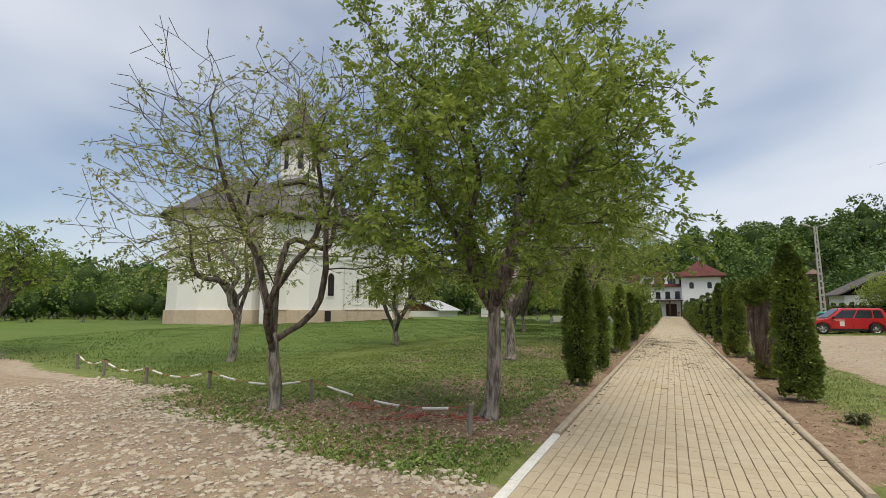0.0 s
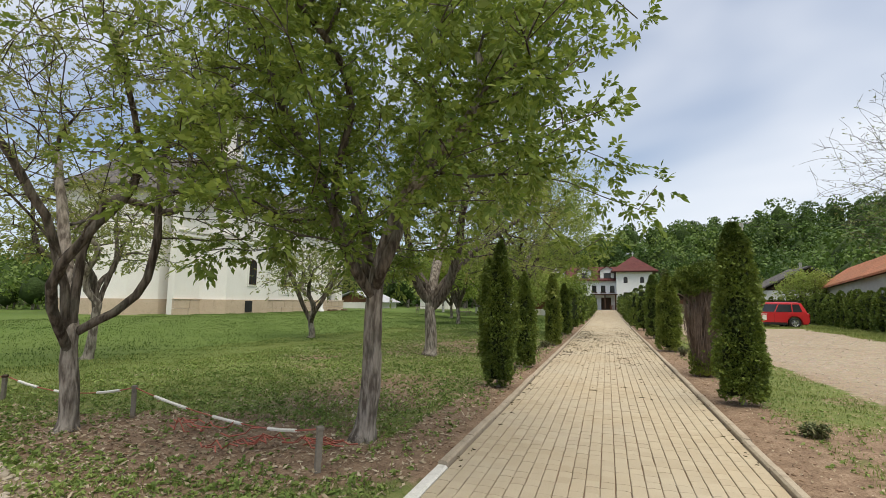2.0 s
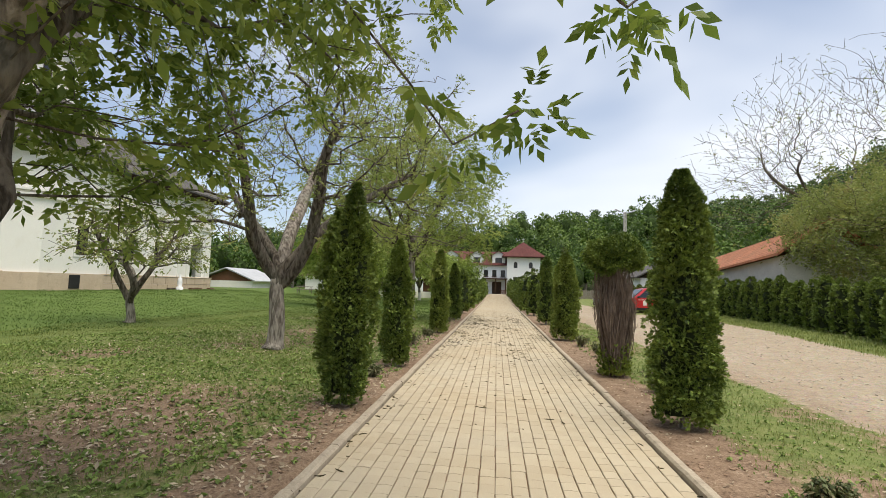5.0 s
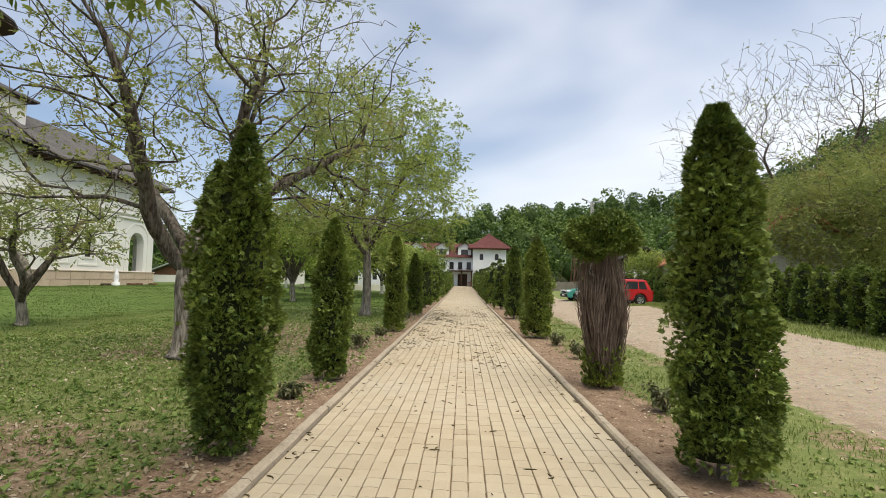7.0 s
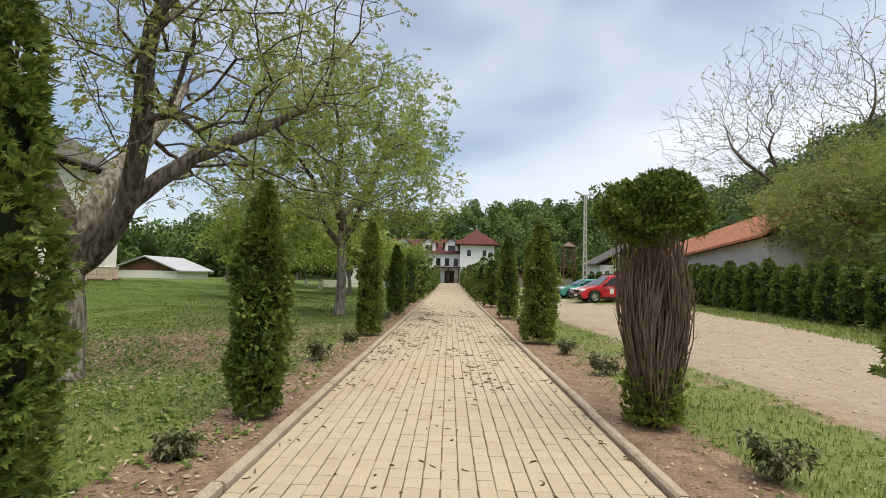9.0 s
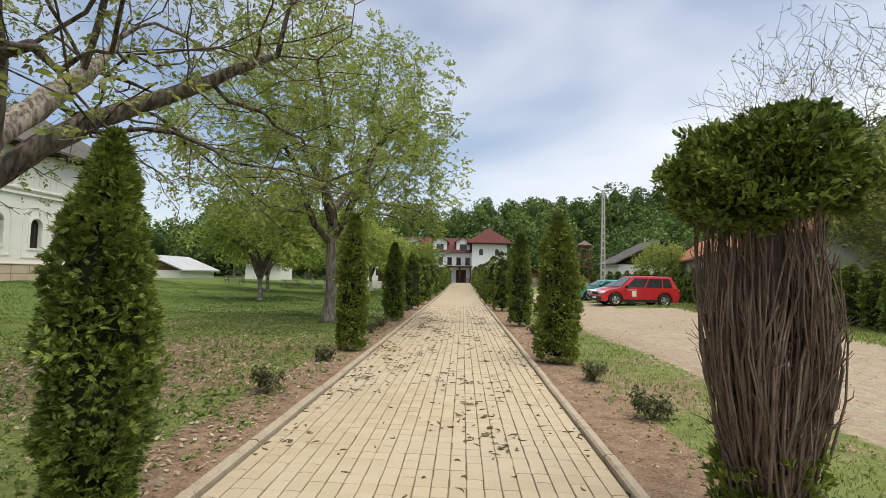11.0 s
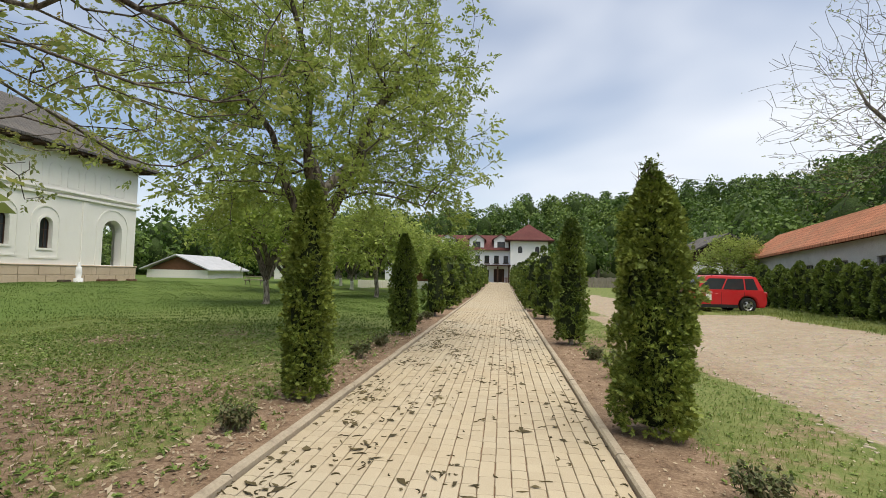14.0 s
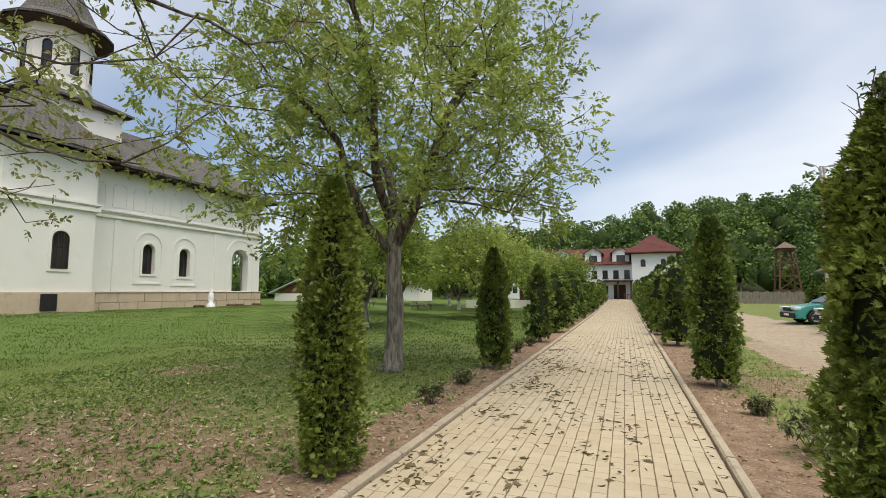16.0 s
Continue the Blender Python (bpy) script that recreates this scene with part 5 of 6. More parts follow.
def woods(name, label, spots, seed, mat, n=400, leaf=0.66, hmin=7, hmax=11):
    rng = np.random.default_rng(seed)
    base = [clump_tree(rng, 1.0 * (hmin + (hmax - hmin) * i / 7), rng.uniform(6.0, 8.5), n, leaf) for i in range(8)]
    q, chunk, core = [], [], []
    for i, (x, y, z, s) in enumerate(spots):
        a = rng.uniform(0, 6.28)
        R = np.array([[math.cos(a), -math.sin(a), 0], [math.sin(a), math.cos(a), 0], [0, 0, 1.0]])
        q.append(base[i % 8] @ R.T * s + np.array([x, y, z]))
        h = (hmin + (hmax - hmin) * (i % 8) / 7) * s
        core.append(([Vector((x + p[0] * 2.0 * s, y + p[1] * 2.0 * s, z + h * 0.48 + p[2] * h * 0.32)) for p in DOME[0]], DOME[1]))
        chunk.append(tube([(x, y, z - 1), (x + 0.2, y, z + 3 * s), (x, y, z + 6 * s)], [0.28 * s, 0.2 * s, 0.08 * s], 5))
    W = tagged(new(name, quads_mesh(name, np.concatenate(q), M[mat])), label, "woods", kind="stuff")
    v, f = joined(chunk)
    t = part("trunks", mesh_of("trunks", v, f, M["bark"]), None, W)
    tagged(t, kind="stuff")
    # the added domes carry the shade of the crown gaps in their colour
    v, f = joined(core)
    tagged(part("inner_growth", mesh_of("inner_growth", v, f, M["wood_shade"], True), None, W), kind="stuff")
    return W


rng = np.random.default_rng(99)


def spots(n, xs, ys, smin=0.8, smax=1.25, ok=None):
    out = []
    while len(out) < n:
        x, y = rng.uniform(*xs), rng.uniform(*ys)
        if ok is None or ok(x, y):
            out.append((x, y, float(np.maximum(hill_z(x, y) - 0.8, ground_z(x, y))) - 0.3, rng.uniform(smin, smax)))
    return out


def grid_spots(xs, ys, step, smin=0.75, smax=1.2, ok=None):
    """Crowns set side by side over a slope, unevenly."""
    out = []
    for gx_ in np.arange(xs[0], xs[1], step):
        for gy_ in np.arange(ys[0], ys[1], step):
            x, y = gx_ + rng.uniform(-0.3, 0.3) * step, gy_ + rng.uniform(-0.3, 0.3) * step
            if ok is None or ok(x, y):
                out.append((x, y, float(np.maximum(hill_z(x, y) - 0.8, ground_z(x, y))) - 0.3, rng.uniform(smin, smax)))
    rng.shuffle(out)
    return [tuple(q) for q in out]


slope = grid_spots((-78, 98), (107, 180), 6.2)
half = len(slope) * 3 // 5
woods("woods", "dense spring-green deciduous wood on the hillside", slope[:half], 1, "forest_leaf")
woods("woods", "lighter young trees among the hillside wood", slope[half:], 2, "forest_leaf_b")
woods("woods", "dark wood on the slope beyond the car park", grid_spots((26, 96), (46, 107), 5.8, ok=lambda x, y: x > 24 + 0.04 * (y - 48)), 3, "forest_leaf", 760, 0.42)
woods("woods", "line of trees and bushes behind the church", spots(230, (-150, -55), (-5, 112), 0.55, 0.95), 4, "forest_leaf_b", 260)
woods("woods", "dark trees behind the shed", spots(80, (-75, -22), (76, 106), 0.7, 1.05), 5, "forest_leaf")
woods("bushes", "low green bushes at the edge of the lawn", spots(230, (-85, -44), (-8, 78), 0.3, 0.62), 6, "forest_leaf_b", 220)
woods("woods", "trees beyond the farm building", spots(46, (27, 46), (24, 52), 0.6, 0.9), 7, "forest_leaf_b")
woods("woods", "far trees behind the starting yard", spots(90, (-90, 90), (-110, -60), 0.8, 1.2), 8, "forest_leaf_b", 50)
woods("bushes", "blossoming white shrubs by the guest house", [(-4.6, 84.0, 0.2, 0.42), (-6.2, 88.0, 0.3, 0.45), (-3.6, 78.0, 0.2, 0.36), (-8.5, 90.0, 0.3, 0.5)], 9, "blossom", 420, 0.3)


# ---------- parked cars ----------
def lathe(profile, n=20):
    """A ring of revolution about y: profile of (radius, y)."""
    V, Fl = [], []
    k = len(profile)
    for i in range(n):
        a = 2 * math.pi * i / n
        for r, y in profile:
            V.append((r * math.cos(a), y, r * math.sin(a)))
    for i in range(n):
        j = (i + 1) % n
        for p in range(k - 1):
            Fl.append((i * k + p, i * k + p + 1, j * k + p + 1, j * k + p))
    return V, Fl


def slab(poly, y0, y1, bevel=0.0):
    """A side profile (x, z) drawn out across the car."""
    bm = bmesh.new()
    f = bm.faces.new([bm.verts.new((x, y0, z)) for x, z in poly])
    r = bmesh.ops.extrude_face_region(bm, geom=[f])
    bmesh.ops.translate(bm, verts=[v for v in r["geom"] if isinstance(v, bmesh.types.BMVert)], vec=(0, y1 - y0, 0))
    bmesh.ops.recalc_face_normals(bm, faces=bm.faces[:])
    if bevel:
        es = [e for e in bm.edges if len(e.link_faces) == 2 and e.calc_face_angle(0) > 1.2]
        bmesh.ops.bevel(bm, geom=es, offset=bevel, segments=2, affect="EDGES")
    return bm


def quad_panel(p, out, th=0.012):
    """A thin panel on four corner points, pushed out along a direction."""
    bm = bmesh.new()
    f = bm.faces.new([bm.verts.new(q) for q in p])
    r = bmesh.ops.extrude_face_region(bm, geom=[f])
    o = Vector(out).normalized() * th
    bmesh.ops.translate(bm, verts=[v for v in r["geom"] if isinstance(v, bmesh.types.BMVert)], vec=o)
    bmesh.ops.recalc_face_normals(bm, faces=bm.faces[:])
    return bm


def letters(text, size):
    """Flat lettering as a mesh."""
    cu = bpy.data.curves.new("letters", "FONT")
    cu.body, cu.size, cu.extrude = text, size, 0.002
    ob = bpy.data.objects.new("letters", cu)
    scene.collection.objects.link(ob)
    bpy.context.view_layer.update()
    me = bpy.data.meshes.new_from_object(ob.evaluated_get(bpy.context.evaluated_depsgraph_get()))
    bpy.data.objects.remove(ob)
    me.materials.clear()
    me.materials.append(M["emblem"])
    return me


def car(m, paint_name, label, L=4.31, W=1.78, H=1.58, belt=0.98, wb=2.67, fo=0.82, r=0.34, hood=1.25, tail=0.35, clear=0.24, suv=True):
    C = thing("car", label, "car", m, "parked cars")
    hw = W / 2
    axles = (fo, fo + wb)

    def arch(cx):
        R = r + 0.07
        return [(cx + R * math.cos(a), r + R * math.sin(a)) for a in np.linspace(math.pi + 0.25, -0.25, 11)]

    low = [(0.03, clear + 0.1), (0.06, clear)] + [p for p in arch(axles[0])] + [p for p in arch(axles[1])] + [(L - 0.12, clear + 0.02), (L - 0.02, clear + 0.16), (L, 0.62), (L - 0.05, belt - 0.02)]
    top = [(L - tail * 0.5, belt + 0.03), (hood + 0.15, belt + 0.03), (hood - 0.1, belt), (0.5, belt - 0.1), (0.12, belt - 0.24), (0.0, 0.55)]
    body = part("body", slab(low + top, -hw, hw, 0.045), M[paint_name], C)
    # cabin
    ws, we, rs, re = hood - 0.02, L - 0.1, hood + 0.85, L - (0.42 if suv else 0.95)
    iw = hw - 0.2
    z0, z1 = belt + 0.01, H
    bm = bmesh.new()
    lo = [bm.verts.new(p) for p in ((ws, -hw + 0.04, z0), (we, -hw + 0.04, z0), (we, hw - 0.04, z0), (ws, hw - 0.04, z0))]
    mid = [bm.verts.new(p) for p in ((rs - 0.1, -iw - 0.02, z1 - 0.05), (re + 0.06, -iw - 0.02, z1 - 0.06), (re + 0.06, iw + 0.02, z1 - 0.06), (rs - 0.1, iw + 0.02, z1 - 0.05))]
    hi = [bm.verts.new(p) for p in ((rs + 0.15, -iw + 0.1, z1), (re - 0.15, -iw + 0.1, z1 - 0.01), (re - 0.15, iw - 0.1, z1 - 0.01), (rs + 0.15, iw - 0.1, z1))]
    for a, b in ((lo, mid), (mid, hi)):
        for k in range(4):
            bm.faces.new((a[k], a[(k + 1) % 4], b[(k + 1) % 4], b[k]))
    bm.faces.new(hi)
    bm.faces.new(lo[::-1])
    bmesh.ops.recalc_face_normals(bm, faces=bm.faces[:])
    bmesh.ops.bevel(bm, geom=[e for e in bm.edges if e.calc_face_angle(0) > 0.5], offset=0.03, segments=2, affect="EDGES")
    part("cabin", bm, M[paint_name], C)

    def on_side(s, x, t):
        y = s * ((hw - 0.04) * (1 - t) + (iw + 0.02) * t)
        return (x, y, z0 + (z1 - 0.055 - z0) * t)

    def lean(x0, x1, t):
        return x0 + (x1 - x0) * t

    for s in (-1, 1):
        cuts = [0.07, 0.42, 0.74, 0.93] if suv else [0.08, 0.48, 0.88]
        for a, b in zip(cuts, cuts[1:]):
            p = []
            for u, t in ((a + 0.012, 0.1), (b - 0.012, 0.1), (b - 0.012, 0.86), (a + 0.012, 0.86)):
                p.append(on_side(s, lean(lean(ws, rs - 0.1, t), lean(we, re + 0.06, t), u), t))
            part("side_window", quad_panel(p, (0, s, 0.3)), M["glass"], C)
        for k, u in enumerate((0.41, 0.72)):
            x = lean(ws, we, u)
            part("door_gap", box(x - 0.006, x + 0.006, s * hw - 0.004, s * hw + 0.004, clear + 0.12, belt - 0.03), M["black_plastic"], C)
            part("door_handle", box(x - 0.28, x - 0.1, s * hw - 0.005, s * hw + 0.03, belt - 0.14, belt - 0.11, 0.008), M[paint_name], C)
        part("sill_trim", box(axles[0] + r + 0.1, axles[1] - r - 0.1, min(s * hw, s * (hw + 0.015)), max(s * hw, s * (hw + 0.015)), clear - 0.01, clear + 0.13), M["black_plastic"], C)
        part("mirror", box(ws + 0.25, ws + 0.4, s * (hw + 0.09) - 0.08, s * (hw + 0.09) + 0.08, z0 + 0.02, z0 + 0.17, 0.03), M["black_plastic"], C)
        part("headlight", box(-0.012, 0.26, s * (hw - 0.24) - 0.22, s * (hw - 0.24) + 0.225, 0.63, 0.78, 0.03), M["lamp_clear"], C)
        part("tail_light", box(L - 0.2, L + 0.008, s * (hw - 0.1) - 0.09, s * (hw - 0.1) + 0.105, 0.72, belt - 0.02, 0.02), M["lamp_red"], C)
        if suv:
            part("roof_rail", pole_mesh("roof_rail", [(rs + 0.1, s * (iw - 0.02), z1 - 0.02), (rs + 0.25, s * (iw - 0.02), z1 + 0.05), (re - 0.2, s * (iw - 0.02), z1 + 0.05), (re, s * (iw - 0.02), z1 - 0.04)], 0.018, M["black_plastic"]), None, C)
            part("door_emblem", pane_bm(0, 0, 0.24, 0.3, False, 0, 0.006), M["emblem"], C, "pale shield-shaped sign on the door").matrix_basis = pose(ws + 0.75, s * hw - (0.008 if s < 0 else -0.002), 0.52)
            lt = part("lettering", letters("POMPIERII", 0.13), None, C, "white lettering on the door")
            lt.matrix_basis = pose(ws + (0.33 if s < 0 else 1.1), s * (hw + 0.003), 0.84, 90, 0, 0 if s < 0 else 180)
        for ax in axles:
            w = part("wheel", mesh_of("tyre", *lathe([(r * 0.62, -0.09), (r * 0.9, -0.1), (r, -0.07), (r, 0.07), (r * 0.9, 0.1), (r * 0.62, 0.09)]), M["rubber"], True), None, C)
            w.matrix_basis = pose(ax, s * (hw - 0.1), r)
            part("rim", mesh_of("rim", *lathe([(0.02, s * 0.075), (r * 0.2, s * 0.08), (r * 0.5, s * 0.045), (r * 0.64, s * 0.09), (r * 0.64, -s * 0.02), (0.02, -s * 0.03)]), M["alloy"], False), None, w)
            for q in range(5):
                b = part("spoke_gap", box(0.1, r * 0.5, -0.035, 0.035, -0.012, 0.012), M["black_plastic"], w)
                b.matrix_basis = pose(0, s * 0.085, 0, 90, 0, 0) @ pose(0, 0, 0, 0, 0, q * 72)
    part("windscreen", quad_panel([(ws + 0.08, -hw + 0.16, z0 + 0.06), (ws + 0.08, hw - 0.16, z0 + 0.06), (rs - 0.17, iw - 0.06, z1 - 0.1), (rs - 0.17, -iw + 0.06, z1 - 0.1)], (-0.55, 0, 0.83), 0.03), M["glass"], C)
    part("rear_window", quad_panel([(we - 0.03, -hw + 0.2, z0 + 0.1), (re + 0.09, -iw + 0.08, z1 - 0.12), (re + 0.09, iw - 0.08, z1 - 0.12), (we - 0.03, hw - 0.2, z0 + 0.1)], (0.9, 0, 0.3), 0.03), M["glass"], C)
    part("front_bumper", box(-0.03, 0.14, -hw + 0.06, hw - 0.06, clear + 0.02, 0.5, 0.03), M["black_plastic"], C)
    part("grille", box(-0.016, 0.05, -0.42, 0.42, 0.58, 0.73, 0.01), M["black_plastic"], C)
    part("rear_bumper", box(L - 0.14, L + 0.035, -hw + 0.05, hw - 0.05, clear + 0.06, 0.58, 0.03), M["black_plastic"], C)
    part("number_plate", box(-0.045, -0.03, -0.26, 0.26, 0.36, 0.46), M["emblem"], C)
    return C


car(pose(7.6, 36.4, 0.2, 0, 0, 4), "car_red", "red off-road car with roof rails and door emblem", H=1.64, belt=0.95, hood=1.08)
car(pose(8.2, 39.3, 0.2, 0, 0, 5), "car_pale", "pale blue small car parked between two others", 3.9, 1.66, 1.42, 0.92, 2.45, 0.75, 0.3, 1.0, suv=False)
car(pose(7.7, 42.1, 0.2, 0, 0, 6), "car_teal", "teal saloon car parked on the grass", 4.2, 1.68, 1.4, 0.9, 2.5, 0.8, 0.3, 1.2, suv=False)


# ---------- poles and the bell frame ----------
def concrete_pole(x, y, h, label, lamps=True):
    z = float(ground_z(x, y)) - 0.2
    T = thing("street_lamp" if lamps else "utility_pole", label, "street lamp" if lamps else "pole", pose(x, y, z, 0, 0, 20))
    for s in (-1, 1):
        v, f = tube([(s * 0.17, 0, 0), (s * 0.09, 0, h)], [0.085, 0.06], 4)
        part("upright", mesh_of("upright", v, f, M["concrete"]), None, T)
    n = int(h / 0.62)
    for i in range(n):
        zz = 0.5 + i * (h - 0.6) / n
        w = 0.17 - 0.08 * zz / h
        part("web", box(-w, w, -0.055, 0.055, zz, zz + 0.16), M["concrete"], T)
    if lamps:
        for s in (-1, 1):
            part("lamp_arm", pole_mesh("lamp_arm", [(0, 0, h - 0.3), (s * 0.35, 0, h + 0.02), (s * 0.55, 0, h + 0.06)], 0.025, M["metal_sheet"]), None, T)
            hd = part("lamp_head", box(-0.3, 0.3, -0.1, 0.1, -0.06, 0.06, 0.04), M["metal_sheet"], T)
            hd.matrix_basis = pose(s * 0.75, 0, h + 0.1, 0, -s * 18, 0)
    return T


concrete_pole(11.55, 48.5, 8.9, "lattice concrete pole carrying two street lamps")
concrete_pole(21.5, 66.0, 6.6, "thin concrete pole behind the white house", False)
wires = thing("power_line", "thin sagging overhead power cables", "cable")
for dz in (0.0, -0.25):
    pts = [(11.55 + (60 - 11.55) * t, 48.5 + 14 * t, 8.9 + dz - 3.2 * t * (1 - t) + 1.5 * t) for t in np.linspace(0, 1, 14)]
    part("wire", pole_mesh("wire", pts, 0.012, M["black_plastic"], 4), None, wires)

bell = thing("bell_frame", "tall brown wooden bell frame with braces", "bell tower", pose(18.5, 82.0, 0.3))
for sx in (-1, 1):
    for sy in (-1, 1):
        part("post", pole_mesh("post", [(sx * 1.15, sy * 1.15, 0), (sx * 0.7, sy * 0.7, 6.4)], 0.11, M["iron"], 4), None, bell)
for zz in (1.5, 3.2, 4.8, 6.2):
    w = 1.15 - 0.45 * zz / 6.4
    for s in (-1, 1):
        part("beam", box(-w - 0.1, w + 0.1, s * w - 0.06, s * w + 0.06, zz - 0.07, zz + 0.07), M["iron"], bell)
        part("beam", box(s * w - 0.06, s * w + 0.06, -w - 0.1, w + 0.1, zz - 0.07, zz + 0.07), M["iron"], bell)
for zz in (0.2, 1.6, 3.3):
    w = 1.1 - 0.45 * zz / 6.4
    for s in (-1, 1):
        part("brace", pole_mesh("brace", [(s * w, -w, zz), (-s * w * 0.9, -w * 0.93, zz + 1.5)], 0.05, M["iron"], 4), None, bell)
v, f = hip(-0.95, 0.95, -0.95, 0.95, 6.4, 7.2, 0.93, 0.93)
part("roof", roof_mesh("roof", v, f, M["roof_brown"], 0.06), None, bell)
part("bell", mesh_of("bell", [(a[0], a[2], a[1] + 5.4) for a in lathe([(0.05, 0.5), (0.2, 0.45), (0.26, 0.2), (0.38, 0.0), (0.34, 0.0)], 14)[0]], lathe([(0.05, 0.5), (0.2, 0.45), (0.26, 0.2), (0.38, 0.0), (0.34, 0.0)], 14)[1], M["iron"], True), None, bell)

# board fence at the far side of the car park
fence = thing("fence", "weathered grey board fence beyond the car park", "fence")
for i in range(60):
    x = 9.5 + i * 0.32
    z = 0.35
    part("board", box(x, x + 0.29, 76.0, 76.03, z, z + 1.25 + 0.05 * ((i * 7) % 3)), M["wood_grey"], fence)
for zz in (0.65, 1.3):
    part("rail", box(9.4, 28.8, 76.04, 76.1, zz, zz + 0.08), M["wood_grey"], fence)

# ---------- little posts with the sagging barrier chain ----------
POSTS = [(-15.4, 6.05), (-13.15, 5.5), (-11.1, 5.3), (-9.0, 5.3), (-6.2, 5.3), (-2.62, 4.38)]
for i, (x, y) in enumerate(POSTS):
    z = float(ground_z(x, y))
    tilt = (3, -6, 4, 9, -2, 2)[i]
    T = thing("post", "short weathered wooden marker post", "post", pose(x, y, z - 0.1, tilt, tilt * 0.6, 10 * i), "barrier posts")
    part("stake", box(-0.028, 0.028, -0.028, 0.028, 0, 0.52, 0.006), M["wood_grey"], T)
    part("cap", box(-0.034, 0.034, -0.034, 0.034, 0.49, 0.526, 0.005), M["wood_dark" if i in (1, 3) else "wood_grey"], T)
for i, ((x0, y0), (x1, y1)) in enumerate(zip(POSTS, POSTS[1:])):
    T = thing("barrier_chain", "sagging barrier cord with white plastic sleeves", "barrier", group="barrier cords")
    L = math.hypot(x1 - x0, y1 - y0)
    a0, a1 = float(ground_z(x0, y0)) + 0.4, float(ground_z(x1, y1)) + 0.4
    sag = 0.16 if i < 4 else 0.27

    def at(t):
        return Vector((x0 + (x1 - x0) * t, y0 + (y1 - y0) * t + (0.35 * math.sin(math.pi * t) if i == 4 else 0), a0 + (a1 - a0) * t - sag * 4 * t * (1 - t)))

    part("cord", pole_mesh("cord", [at(t) for t in np.linspace(0, 1, 16)], 0.008, M["tape_red"], 5), None, T)
    for k in range(3):
        t0 = (0.1, 0.4, 0.72)[k] + 0.02 * (i % 2)
        part("sleeve", pole_mesh("sleeve", [at(t0), at(t0 + 0.08), at(t0 + 0.16)], 0.02, M["tape_white"], 6), None, T, "white plastic sleeve")
# red plastic netting lying on the worked soil
netting = thing("netting", "crumpled red plastic netting on bare soil", "netting")
nr = np.random.default_rng(3)
chunk = []
for i in range(20):
    x = nr.uniform(-5.4, -2.7)
    y = 4.95 + 0.25 * math.sin(x * 2) + nr.normal() * 0.1
    pts = []
    for k in range(6):
        x += 0.09
        y += nr.normal() * 0.04
        pts.append((x, y, float(ground_z(x, y)) + 0.05 + abs(nr.normal()) * 0.05))
    chunk.append(tube(pts, 0.009, 3))
v, f = joined(chunk)
part("fallen_net", mesh_of("fallen_net", v, f, M["tape_red"]), None, netting)
tagged(netting.children[0], kind="stuff")


# ---------- rose bushes in the beds ----------
def rose(x, y, h, w, seed):
    r = np.random.default_rng(seed)
    T = thing("rose_bush", "small rose bush with reddish young leaves", "shrub", pose(x, y, float(ground_z(x, y)) - 0.02), "roses in the beds")
    tips = []
    for i in range(11):
        a = r.uniform(0, 6.28)
        e = np.array([math.cos(a) * w * r.uniform(0.3, 1), math.sin(a) * w * r.uniform(0.3, 1), h * r.uniform(0.55, 1)])
        m_ = e * 0.5 + np.array([0, 0, h * 0.12])
        part("stem", pole_mesh("stem", [(0, 0, 0), m_, e], [0.009, 0.007, 0.003], M["dry_twig"], 4), None, T)
        tips += [m_ + (e - m_) * t for t in r.uniform(0, 1, 15)]
    tips = np.array(tips) + r.normal(size=(len(tips), 3)) * 0.035
    part("leafage", quads_mesh("leafage", compound(r, tips, r.uniform(0.045, 0.085, len(tips)), 5), M["rose_leaf"]), None, T)


for i, (x, y, h) in enumerate(((2.45, 11.4, 0.4), (2.4, 15.3, 0.42), (2.3, 17.2, 0.36), (2.4, 21.5, 0.62), (2.3, 23.2, 0.3), (2.3, 28.4, 0.4), (-2.15, 11.5, 0.22), (-2.2, 15.9, 0.4), (-2.15, 18.1, 0.34),
                               (-2.1, 22.2, 0.4), (-2.15, 23.8, 0.3), (-2.2, 28.6, 0.4), (2.45, 7.6, 0.22), (-2.1, 30.2, 0.35))):
    rose(x, y, h * 0.8, h * 0.62, 300 + i)

# ---------- small things by the church and on the far lawn ----------
statue = tagged(new("statue", mesh_of("statue", *lathe([(0.28, 0), (0.26, 0.35), (0.14, 0.4), (0.2, 0.75), (0.15, 1.1), (0.08, 1.15), (0.12, 1.3), (0.02, 1.42)], 12), M["plaster_white"], True)), "small white stone garden figure on a base", "statue")
statue.matrix_basis = pose(-26.9, 41.2, 0.45, 90, 0, 0)
for i, (x, y) in enumerate(((-27.2, 43.4), (-27.2, 44.2), (-27.1, 45.9), (-27.0, 40.3))):
    T = thing("planter", "terracotta trough with dark soil", "planter", pose(x, y, 0.45), "planters at the church")
    part("trough", box(-0.18, 0.18, -0.35, 0.35, 0, 0.26, 0.03), M["roof_brown" if i == 3 else "iron"], T)
    part("soil", box(-0.14, 0.14, -0.3, 0.3, 0.255, 0.27), M["thuja_core"], T)


